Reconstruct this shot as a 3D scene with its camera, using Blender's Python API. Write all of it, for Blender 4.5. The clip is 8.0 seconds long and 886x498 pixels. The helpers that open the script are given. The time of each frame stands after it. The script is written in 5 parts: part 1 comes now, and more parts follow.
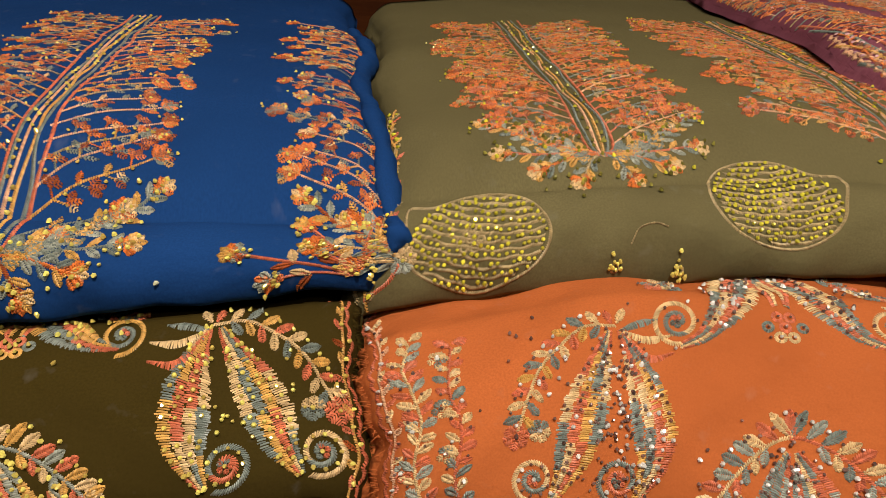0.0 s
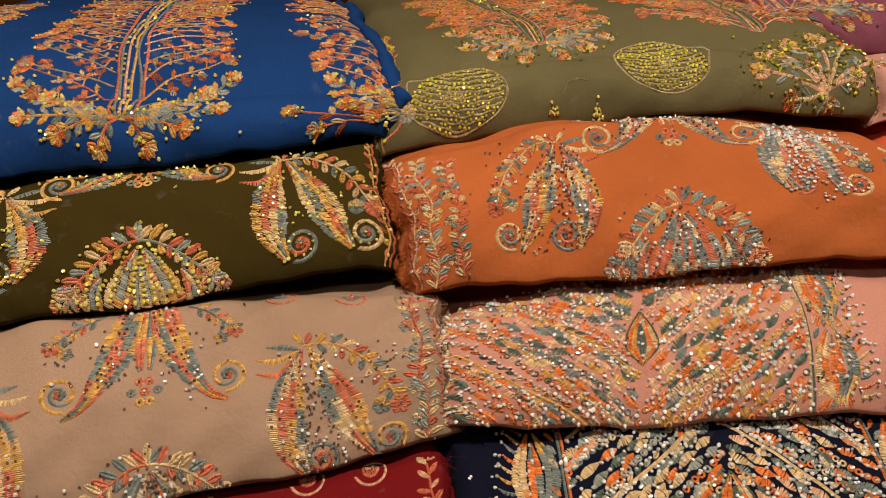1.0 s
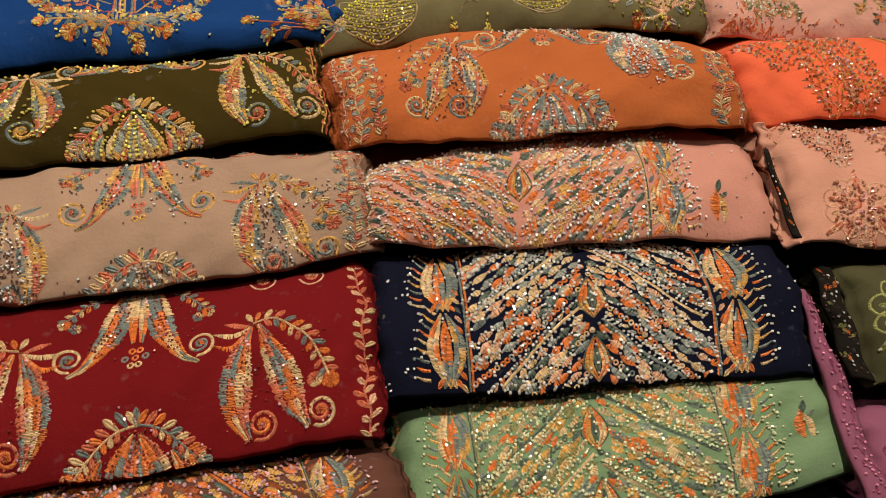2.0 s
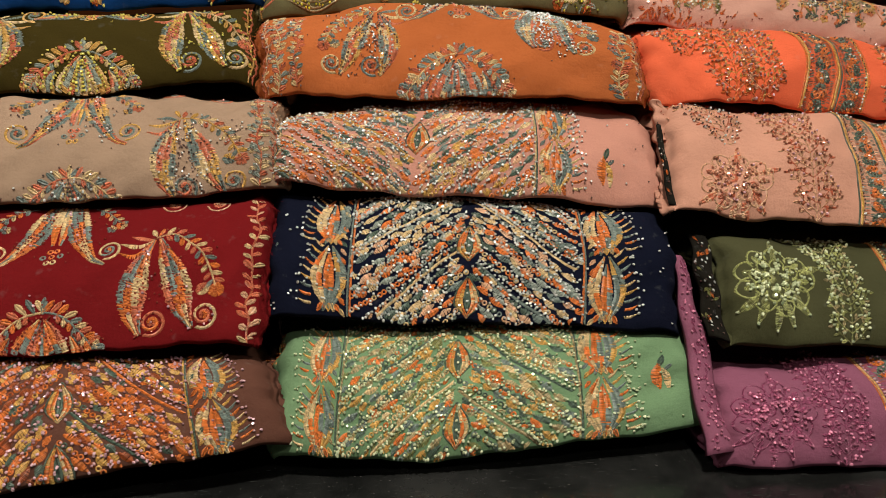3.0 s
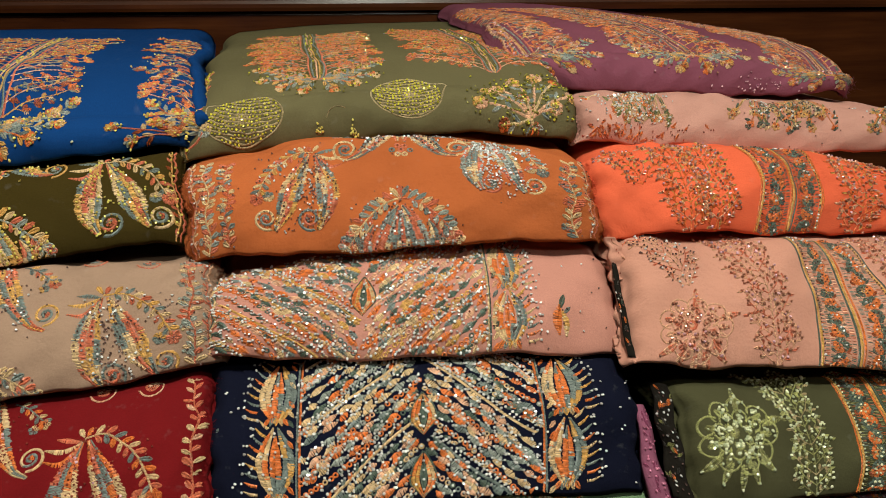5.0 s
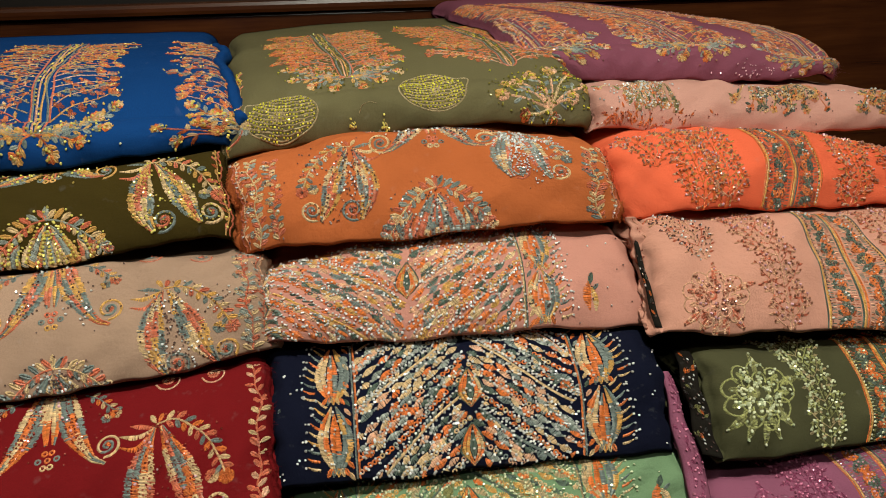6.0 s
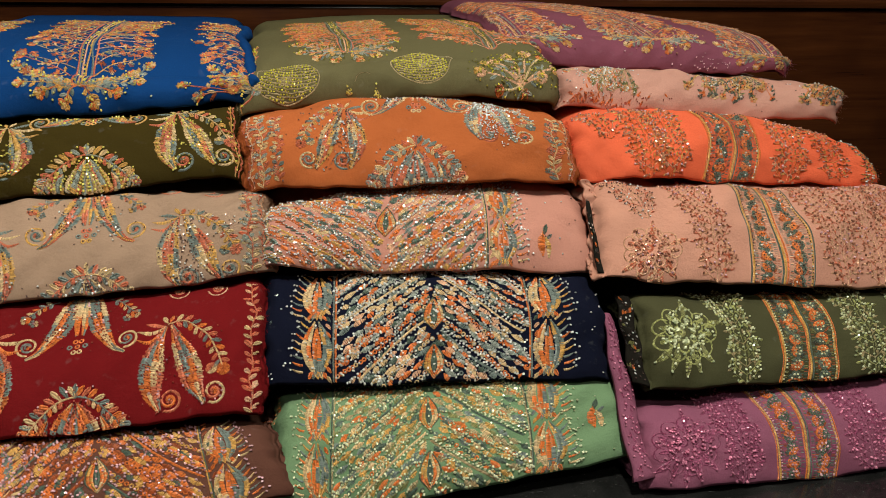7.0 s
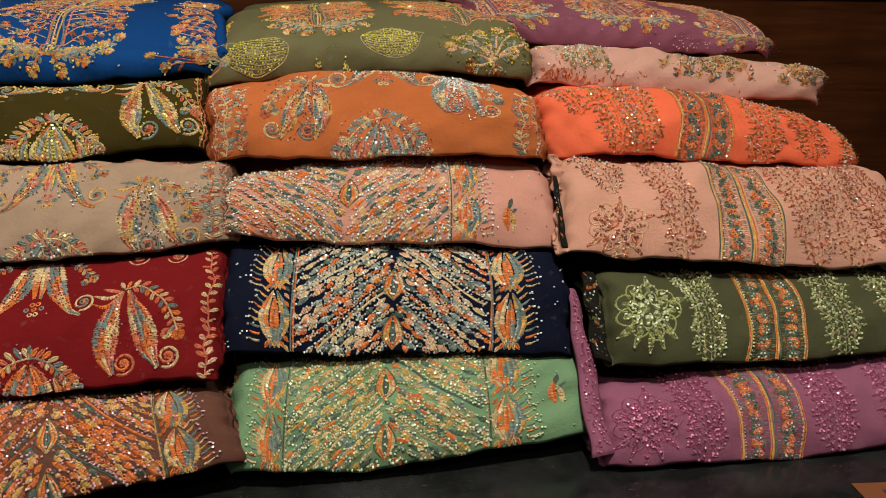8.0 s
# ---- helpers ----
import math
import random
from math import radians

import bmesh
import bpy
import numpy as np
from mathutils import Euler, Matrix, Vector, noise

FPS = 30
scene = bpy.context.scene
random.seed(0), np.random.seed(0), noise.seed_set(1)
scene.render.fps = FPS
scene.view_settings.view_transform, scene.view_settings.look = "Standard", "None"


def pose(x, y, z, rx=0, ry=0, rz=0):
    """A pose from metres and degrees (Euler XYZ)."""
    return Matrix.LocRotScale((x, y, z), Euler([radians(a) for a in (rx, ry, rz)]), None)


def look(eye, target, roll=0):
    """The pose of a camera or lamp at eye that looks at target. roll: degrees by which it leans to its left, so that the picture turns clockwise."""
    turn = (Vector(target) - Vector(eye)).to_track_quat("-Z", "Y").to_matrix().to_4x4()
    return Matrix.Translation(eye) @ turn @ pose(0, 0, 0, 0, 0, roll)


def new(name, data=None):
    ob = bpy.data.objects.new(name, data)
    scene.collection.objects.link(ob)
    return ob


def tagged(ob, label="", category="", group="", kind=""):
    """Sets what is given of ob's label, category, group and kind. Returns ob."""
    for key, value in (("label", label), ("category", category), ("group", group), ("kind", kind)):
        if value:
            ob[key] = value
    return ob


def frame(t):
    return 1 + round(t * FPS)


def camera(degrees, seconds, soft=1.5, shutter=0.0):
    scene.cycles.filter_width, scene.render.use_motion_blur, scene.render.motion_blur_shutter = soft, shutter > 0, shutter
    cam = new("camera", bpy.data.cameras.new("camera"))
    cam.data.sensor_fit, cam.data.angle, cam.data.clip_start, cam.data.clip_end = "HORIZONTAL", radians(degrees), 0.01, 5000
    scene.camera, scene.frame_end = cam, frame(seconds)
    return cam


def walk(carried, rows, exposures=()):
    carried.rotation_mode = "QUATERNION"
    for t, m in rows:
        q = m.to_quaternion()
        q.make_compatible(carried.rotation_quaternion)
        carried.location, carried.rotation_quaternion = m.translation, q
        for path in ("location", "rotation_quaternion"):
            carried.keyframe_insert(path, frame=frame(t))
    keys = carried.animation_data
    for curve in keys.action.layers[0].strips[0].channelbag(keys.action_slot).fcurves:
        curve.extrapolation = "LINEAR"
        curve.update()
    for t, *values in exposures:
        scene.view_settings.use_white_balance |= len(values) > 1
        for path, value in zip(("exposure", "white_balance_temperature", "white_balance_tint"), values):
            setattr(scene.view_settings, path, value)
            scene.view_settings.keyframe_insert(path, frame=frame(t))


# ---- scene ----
cam = camera(57.3, 8.0, 0.8)
PATH = [
    (0, (0.0299, -0.0025, 1.1446), (0.0625, 1.8180, 0.3172), 2.34),
    (0.5, (0.0163, -0.1004, 1.1340), (0.0735, 1.7403, 0.3538), 0.76),
    (1, (0.0001, -0.2066, 1.0943), (0.1340, 1.6507, 0.3644), -1.11),
    (1.5, (-0.0329, -0.3448, 1.0340), (0.1879, 1.5227, 0.3530), -2.08),
    (2, (0.0201, -0.4110, 1.0101), (0.2315, 1.4778, 0.3877), -1.59),
    (2.2, (0.0795, -0.4342, 1.0015), (0.2635, 1.4677, 0.4108), -1.16),
    (3.3, (0.1670, -0.5223, 0.9624), (0.1758, 1.3918, 0.3824), 2.22),
    (3.5, (0.1186, -0.5270, 0.9599), (0.1160, 1.3893, 0.3874), 2.84),
    (4, (0.0158, -0.4709, 1.0221), (0.0938, 1.4306, 0.4072), 2.19),
    (4.5, (0.0309, -0.4330, 1.1010), (0.1755, 1.4520, 0.4483), 0.77),
    (5, (0.1652, -0.4132, 1.1236), (0.3482, 1.4635, 0.4569), -0.09),
    (5.2, (0.2126, -0.4032, 1.1277), (0.4059, 1.4712, 0.4574), -0.41),
    (6.3, (0.0661, -0.4818, 1.1305), (0.3503, 1.3776, 0.4508), -1.39),
    (6.5, (0.0669, -0.5076, 1.1260), (0.3366, 1.3564, 0.4531), -1.13),
    (7, (0.1286, -0.6012, 1.1053), (0.3370, 1.2808, 0.4614), 0.66),
    (7.5, (0.1455, -0.6191, 1.0758), (0.3181, 1.2725, 0.4496), 1.65),
    (8, (0.1904, -0.6129, 1.0721), (0.3497, 1.2768, 0.4368), 0.97),
]
walk(cam, [(t, look(eye, target, roll)) for t, eye, target, roll in PATH],
     [(0.0, 0.0, 6500, 10), (1.0, -0.16, 6750, 13), (1.5, -0.16, 6700, 13), (2.2, -0.06, 6300, 7), (3.3, -0.03, 5800, -1), (5.2, -0.02, 5750, -2), (8.0, -0.06, 5750, -2)])

# ---- world and lamps: a closed, dim shop lit by warm ceiling lamps ----
world = bpy.data.worlds.new("shop_world")
scene.world = world
world.use_nodes = True
world.node_tree.nodes["Background"].inputs["Color"].default_value = (1.0, 0.85, 0.68, 1.0)
world.node_tree.nodes["Background"].inputs["Strength"].default_value = 0.02

TABLE_Z = 0.592
FLOOR_Z = TABLE_Z - 0.75
CEILING_Z = FLOOR_Z + 2.6


def lamp(name, kind, at, aim, watts, size, color=(1.0, 0.87, 0.70)):
    data = bpy.data.lights.new(name, kind)
    data.energy, data.color = watts, color
    if kind == "AREA":
        data.shape, data.size = "DISK", size
    else:
        data.shadow_soft_size = size
    ob = new(name, data)
    ob.matrix_world = look(at, aim)
    return ob


LAMPS = [(0.20, -0.55, 40.0), (-0.85, -0.15, 8.0), (1.30, -0.20, 8.0), (0.25, -1.45, 8.0)]
for lx, ly, watts in LAMPS:
    lamp("ceiling_lamp_light", "AREA", (lx, ly, CEILING_Z - 0.06), (lx, ly + 0.05, 0.0), watts, 0.16)


# ---- materials ----
def material(name):
    m = bpy.data.materials.new(name)
    m.use_nodes = True
    return m, m.node_tree, m.node_tree.nodes["Principled BSDF"]


def mix_color(tree, fac, a, b):
    node = tree.nodes.new("ShaderNodeMix")
    node.data_type = "RGBA"
    if hasattr(fac, "links"):
        tree.links.new(fac, node.inputs[0])
    else:
        node.inputs[0].default_value = fac
    for k, c in ((6, a), (7, b)):
        if hasattr(c, "links"):
            tree.links.new(c, node.inputs[k])
        else:
            node.inputs[k].default_value = (*c, 1.0)
    return node.outputs[2]


def ramp(tree, value, lo, hi):
    node = tree.nodes.new("ShaderNodeMapRange")
    tree.links.new(value, node.inputs[0])
    node.inputs[1].default_value, node.inputs[2].default_value = lo, hi
    return node.outputs[0]


def noise_of(tree, vector, scale, detail=3.0, rough=0.55):
    node = tree.nodes.new("ShaderNodeTexNoise")
    node.inputs["Scale"].default_value, node.inputs["Detail"].default_value = scale, detail
    node.inputs["Roughness"].default_value = rough
    tree.links.new(vector, node.inputs["Vector"])
    return node.outputs["Fac"]


def bump_of(tree, height, strength, distance, normal=None):
    node = tree.nodes.new("ShaderNodeBump")
    node.inputs["Strength"].default_value, node.inputs["Distance"].default_value = strength, distance
    tree.links.new(height, node.inputs["Height"])
    if normal:
        tree.links.new(normal, node.inputs["Normal"])
    return node.outputs["Normal"]


def scaled(c, k):
    return tuple(min(1.0, v * k) for v in c)


def cloth_material(name, color, rough=0.95, sheen=0.0):
    """Plain-woven georgette: a fine weave in the relief, slow unevenness in the dye."""
    m, tree, bsdf = material(name)
    uv = tree.nodes.new("ShaderNodeTexCoord").outputs["UV"]
    ob = tree.nodes.new("ShaderNodeTexCoord").outputs["Object"]
    weave = []
    for way, turn in (("X", 0.0), ("Y", 0.0)):
        wave = tree.nodes.new("ShaderNodeTexWave")
        wave.wave_type, wave.bands_direction = "BANDS", way
        wave.inputs["Scale"].default_value = 1300.0
        wave.inputs["Distortion"].default_value = 1.2
        wave.inputs["Detail"].default_value = 1.0
        tree.links.new(uv, wave.inputs["Vector"])
        weave.append(wave.outputs["Fac"])
    add = tree.nodes.new("ShaderNodeMath")
    add.operation = "ADD"
    tree.links.new(weave[0], add.inputs[0])
    tree.links.new(weave[1], add.inputs[1])
    broad = noise_of(tree, ob, 9.0, 4.0)
    fine = noise_of(tree, uv, 900.0, 2.0)
    slub = noise_of(tree, uv, 90.0, 3.0)
    c = mix_color(tree, ramp(tree, broad, 0.3, 0.7), scaled(color, 0.84), scaled(color, 1.12))
    c = mix_color(tree, ramp(tree, fine, 0.3, 0.75), c, scaled(color, 0.80))
    c = mix_color(tree, ramp(tree, slub, 0.62, 0.8), c, tuple(0.82 * v + 0.03 for v in color))
    tree.links.new(c, bsdf.inputs["Base Color"])
    bsdf.inputs["Roughness"].default_value = rough
    bsdf.inputs["Specular IOR Level"].default_value = 0.05
    bsdf.inputs["Sheen Weight"].default_value = sheen
    bsdf.inputs["Sheen Roughness"].default_value = 0.45
    bsdf.inputs["Sheen Tint"].default_value = (*scaled(color, 1.6), 1.0)
    n = bump_of(tree, add.outputs[0], 0.2, 0.0002)
    n = bump_of(tree, slub, 0.25, 0.0008, n)
    n = bump_of(tree, noise_of(tree, uv, 26.0, 4.0, 0.6), 0.5, 0.006, n)
    tree.links.new(n, bsdf.inputs["Normal"])
    return m


def thread_material(name, color, rough=0.34):
    """Rayon embroidery thread: each stitch its own shade, soft gloss."""
    m, tree, bsdf = material(name)
    rnd = tree.nodes.new("ShaderNodeNewGeometry").outputs["Random Per Island"]
    ob = tree.nodes.new("ShaderNodeTexCoord").outputs["Object"]
    c = mix_color(tree, rnd, scaled(color, 0.40), scaled(color, 1.12))
    patch = noise_of(tree, ob, 160.0, 2.0)
    c = mix_color(tree, ramp(tree, patch, 0.35, 0.75), c, scaled(color, 0.62))
    tree.links.new(c, bsdf.inputs["Base Color"])
    bsdf.inputs["Roughness"].default_value = rough
    bsdf.inputs["Specular IOR Level"].default_value = 0.4
    fibre = noise_of(tree, ob, 2600.0, 1.0)
    tree.links.new(bump_of(tree, fibre, 0.4, 0.0003), bsdf.inputs["Normal"])
    return m


def stone_material(name, color, metal=0.22, rough=0.13):
    """Foiled rhinestone; random darkening and brightening of its colour stands in for facet glints."""
    m, tree, bsdf = material(name)
    rnd = tree.nodes.new("ShaderNodeNewGeometry").outputs["Random Per Island"]
    c = mix_color(tree, rnd, scaled(color, 0.50), scaled(color, 1.40))
    tree.links.new(c, bsdf.inputs["Base Color"])
    bsdf.inputs["Metallic"].default_value = metal
    bsdf.inputs["Specular IOR Level"].default_value = 0.8
    bsdf.inputs["Roughness"].default_value = rough
    return m


T = {
    "orange": thread_material("thread_orange", (0.82, 0.215, 0.045)),
    "coral": thread_material("thread_coral", (0.70, 0.185, 0.095)),
    "cream": thread_material("thread_cream", (0.80, 0.56, 0.29)),
    "gold": thread_material("thread_gold", (0.76, 0.42, 0.11)),
    "slate": thread_material("thread_slate", (0.215, 0.255, 0.235)),
    "teal": thread_material("thread_teal", (0.11, 0.15, 0.115)),
    "mist": thread_material("thread_mist", (0.37, 0.40, 0.35)),
    "rust": thread_material("thread_rust", (0.40, 0.09, 0.025)),
    "khaki": thread_material("thread_khaki", (0.50, 0.38, 0.20)),
    "moss": thread_material("thread_moss", (0.28, 0.27, 0.10)),
    "lime": thread_material("thread_lime", (0.50, 0.50, 0.18)),
    "mauve": thread_material("thread_mauve", (0.37, 0.085, 0.18)),
    "peachy": thread_material("thread_peach", (0.82, 0.46, 0.28)),
    "flame": thread_material("thread_flame", (0.84, 0.20, 0.045)),
    "dark": thread_material("thread_dark", (0.06, 0.055, 0.05)),
}
S = {
    "crystal": stone_material("rhinestone_crystal", (0.95, 0.90, 0.86)),
    "gold": stone_material("rhinestone_gold", (0.95, 0.66, 0.16)),
    "lime": stone_material("rhinestone_lime", (0.70, 0.64, 0.06)),
    "smoke": stone_material("rhinestone_smoke", (0.30, 0.19, 0.17), 0.6, 0.15),
    "garnet": stone_material("rhinestone_garnet", (0.40, 0.10, 0.065), 0.5, 0.15),
    "rose": stone_material("rhinestone_rose", (0.85, 0.45, 0.52)),
    "orchid": stone_material("rhinestone_orchid", (0.72, 0.26, 0.40)),
    "copper": stone_material("rhinestone_copper", (0.52, 0.24, 0.16), 0.35, 0.15),
    "moss": stone_material("rhinestone_moss", (0.30, 0.27, 0.06), 0.35, 0.15),
    "green": stone_material("rhinestone_green", (0.75, 0.85, 0.50)),
}
STITCH_KEYS, STONE_KEYS = list(T), list(S)

# ---- folded fabrics: the sheet of each one, from its fold on the front to its back ----
# bottom line (left, middle, right end), then the line where the next one lies on it
LINES = {
    "green": ((-0.004, 0.347, 0.946), (0.186, 0.371, 0.963), (0.371, 0.376, 0.956), (0.002, 0.381, 0.992), (0.183, 0.401, 1.004), (0.379, 0.412, 1.004)),
    "blue": ((-0.323, 0.298, 0.950), (-0.164, 0.320, 0.955), (0.012, 0.346, 0.964), (-0.342, 0.331, 0.992), (-0.166, 0.350, 0.992), (0.012, 0.365, 0.988)),
    "olive": ((-0.326, 0.231, 0.875), (-0.154, 0.260, 0.883), (0.001, 0.284, 0.888), (-0.348, 0.285, 0.941), (-0.163, 0.317, 0.951), (-0.005, 0.344, 0.958)),
    "rust": ((0.008, 0.260, 0.882), (0.183, 0.269, 0.882), (0.387, 0.281, 0.884), (-0.001, 0.321, 0.948), (0.185, 0.349, 0.967), (0.383, 0.335, 0.941)),
    "beige": ((-0.319, 0.169, 0.806), (-0.139, 0.179, 0.797), (0.046, 0.213, 0.812), (-0.332, 0.232, 0.870), (-0.150, 0.261, 0.880), (0.027, 0.272, 0.872)),
    "pink": ((0.030, 0.214, 0.810), (0.205, 0.222, 0.798), (0.397, 0.233, 0.788), (0.022, 0.266, 0.860), (0.211, 0.297, 0.874), (0.388, 0.311, 0.868)),
    "maroon": ((-0.330, 0.080, 0.690), (-0.145, 0.091, 0.695), (0.036, 0.106, 0.703), (-0.340, 0.185, 0.786), (-0.150, 0.192, 0.788), (0.024, 0.207, 0.798)),
    "navy": ((0.037, 0.139, 0.710), (0.205, 0.148, 0.703), (0.392, 0.157, 0.695), (0.030, 0.228, 0.796), (0.209, 0.238, 0.789), (0.397, 0.241, 0.775)),
    "brown": ((-0.330, -0.010, 0.604), (-0.135, 0.025, 0.615), (0.058, 0.067, 0.635), (-0.345, 0.081, 0.686), (-0.150, 0.100, 0.685), (0.037, 0.121, 0.686)),
    "mint": ((0.049, 0.079, 0.614), (0.203, 0.087, 0.608), (0.419, 0.121, 0.625), (0.040, 0.159, 0.693), (0.206, 0.170, 0.690), (0.409, 0.190, 0.694)),
    "purple": ((0.368, 0.462, 0.997), (0.532, 0.468, 0.985), (0.730, 0.482, 0.978), (0.325, 0.485, 1.027), (0.540, 0.504, 1.023), (0.735, 0.497, 0.994)),
    "rpink": ((0.376, 0.382, 0.953), (0.562, 0.391, 0.938), (0.769, 0.405, 0.926), (0.388, 0.418, 0.994), (0.572, 0.432, 0.984), (0.775, 0.431, 0.962)),
    "orange": ((0.395, 0.292, 0.879), (0.568, 0.311, 0.871), (0.786, 0.331, 0.854), (0.381, 0.339, 0.945), (0.581, 0.367, 0.943), (0.771, 0.358, 0.894)),
    "peach": ((0.391, 0.200, 0.795), (0.588, 0.200, 0.778), (0.820, 0.216, 0.766), (0.391, 0.286, 0.874), (0.600, 0.298, 0.866), (0.812, 0.309, 0.856)),
    "olive2": ((0.432, 0.136, 0.691), (0.610, 0.147, 0.685), (0.815, 0.172, 0.686), (0.428, 0.207, 0.767), (0.620, 0.220, 0.760), (0.815, 0.235, 0.752)),
    "mauve": ((0.416, 0.084, 0.604), (0.610, 0.096, 0.597), (0.815, 0.124, 0.600), (0.419, 0.144, 0.664), (0.610, 0.168, 0.669), (0.815, 0.195, 0.673)),
}
BACK = 0.115     # metres of cloth in one unit of v on the top side


class Sheet:
    """The outer sheet of one folded fabric. u: 0 to 1 from its left to its right end; v: 0 to 1 over the
    front, above 1 along the top to the back, below 0 along the underside."""

    def __init__(self, key, bulge=0.016, rise=0.0, seed=0, wrinkle=1.35, soft=0.024, depth=2.6):
        self.key, self.bulge, self.rise, self.soft, self.wrinkle, self.depth = key, bulge, rise, soft, wrinkle, depth
        self.pts = np.array(LINES[key])
        b, t = self.pts[:3], self.pts[3:]
        self.wide = float(np.linalg.norm(b[2] - b[0]))
        self.high = float(np.linalg.norm(t[1] - b[1])) * 1.06
        ax = (b[2] - b[0]) / self.wide
        ch = (t - b).mean(0)
        self.out = np.cross(ax, ch)
        self.out /= np.linalg.norm(self.out)
        self.back = np.cross((0, 0, 1), ax)
        self.back /= np.linalg.norm(self.back)
        self.ax = ax
        rng = np.random.RandomState(100 + seed)
        self.waves = [(rng.uniform(0.4, 1.0) * amp, rng.uniform(-1, 1) * k, rng.uniform(-1, 1) * k, rng.uniform(0, 6.28))
                      for amp, k, n in ((0.0022, 40, 4), (0.0013, 90, 6), (0.0006, 210, 6)) for _ in range(n)]

    @staticmethod
    def _row(p, u):
        u = u[:, None]
        return p[0] * (2 * (u - .5) * (u - 1)) + p[1] * (-4 * u * (u - 1)) + p[2] * (2 * u * (u - .5))

    def at(self, u, v):
        u, v = np.asarray(u, float), np.asarray(v, float)
        b, t = self._row(self.pts[:3], u), self._row(self.pts[3:], u)
        w = np.clip(v, 0, 1)[:, None]
        p = b * (1 - w) + t * w
        # ends of the fold are rounded
        d = np.clip(np.minimum(u, 1 - u) * self.wide / self.soft, 0, 1)
        end = np.sqrt(np.clip(1 - (1 - d) ** 2, 0, 1))
        fat = (4 * np.clip(v, 0, 1) * (1 - np.clip(v, 0, 1))) ** 0.75 * self.bulge
        p = p + self.out * (fat * (0.35 + 0.65 * end) - 0.013 * (1 - end))[:, None]
        # the top side, towards the back
        s = np.clip(v - 1, 0, None) * BACK
        p = p + self.back * s[:, None]
        p[:, 2] += (self.rise if self.rise else -0.004) * (1 - np.exp(-s / (0.05 if self.rise else 0.012))) - 0.012 * (1 - end) * (s > 0)
        # the underside, curled in
        q = np.clip(-v, 0, None) * BACK
        p = p + self.back * q[:, None]
        p[:, 2] += 0.009 * (1 - np.exp(-q / 0.007)) * np.exp(-(q / 0.07) ** 2)
        a, c = u * self.wide, v * self.high
        low = np.exp(-(v / 0.35) ** 2)
        f0 = self.waves[1][3]
        p[:, 2] += low * (0.0016 * np.sin(31 * a + f0) + 0.0011 * np.sin(73 * a + 2 * f0) + 0.0005 * np.sin(190 * a))
        tipward = np.sign(u - 0.5) * np.clip(1 - d, 0, 1)
        p = p + self.ax * (tipward * (0.0022 * np.sin(95 * c + f0) + 0.0014 * np.sin(230 * c + 3 * f0)))[:, None]
        wr = sum(A * np.sin(ka * a + kc * c + f) for A, ka, kc, f in self.waves)
        p = p + self.out * (wr * self.wrinkle * np.clip(1 - np.abs(v - 1.2) / 3.0, 0.2, 1) * (v > -0.05))[:, None]
        p = p + self.ax * (0.005 * (2 * u - 1) * np.sin(2.6 * v + self.waves[0][3]))[:, None]
        return p

    def quick(self, u, v):
        """Place and normal from a fine grid of the sheet, for the many stitches."""
        nu, nv, v0, v1 = 300, 640, -0.05, self.depth + 0.05
        if not hasattr(self, "net"):
            U, V = np.meshgrid(np.linspace(0, 1, nu), np.linspace(v0, v1, nv), indexing="ij")
            p, n = self.frame_at(U.ravel(), V.ravel())
            self.net = np.c_[p, n].reshape(nu, nv, 6)
        x = np.clip(u, 0, 0.9999) * (nu - 1)
        y = np.clip((v - v0) / (v1 - v0), 0, 0.9999) * (nv - 1)
        i, j = x.astype(int), y.astype(int)
        f, g = (x - i)[:, None], (y - j)[:, None]
        r = (self.net[i, j] * (1 - f) + self.net[i + 1, j] * f) * (1 - g) + (self.net[i, j + 1] * (1 - f) + self.net[i + 1, j + 1] * f) * g
        return r[:, :3], r[:, 3:]

    def frame_at(self, u, v):
        e = 0.004
        p = self.at(u, v)
        du = self.at(u + e, v) - self.at(u - e, v)
        dv = self.at(u, v + e) - self.at(u, v - e)
        n = np.cross(du, dv)
        n /= np.maximum(np.linalg.norm(n, axis=1), 1e-12)[:, None]
        return p, n


def mesh_from(name, verts, faces, mats=(), index=None, smooth=False, uv=None):
    me = bpy.data.meshes.new(name)
    if isinstance(faces, np.ndarray):
        n, k = faces.shape
        me.vertices.add(len(verts))
        me.vertices.foreach_set("co", np.asarray(verts, np.float32).ravel())
        me.loops.add(n * k)
        me.loops.foreach_set("vertex_index", faces.astype(np.int32).ravel())
        me.polygons.add(n)
        me.polygons.foreach_set("loop_start", np.arange(0, n * k, k, dtype=np.int32))
    else:
        me.from_pydata(np.asarray(verts).tolist(), [], faces)
    for m in mats:
        me.materials.append(m)
    if index is not None:
        me.polygons.foreach_set("material_index", np.asarray(index, np.int32))
    me.polygons.foreach_set("use_smooth", np.full(len(me.polygons), smooth))
    if uv is not None:
        layer = me.uv_layers.new(name="UVMap")
        loops = np.zeros(len(me.loops), np.int32)
        me.loops.foreach_get("vertex_index", loops)
        layer.data.foreach_set("uv", np.asarray(uv, np.float32)[loops].ravel())
    me.update(calc_edges=True)
    return me


def part(name, mesh, parent, label="", kind=""):
    ob = new(name, mesh)
    ob.parent = parent
    ob.matrix_parent_inverse = parent.matrix_world.inverted()
    return tagged(ob, label, kind=kind)


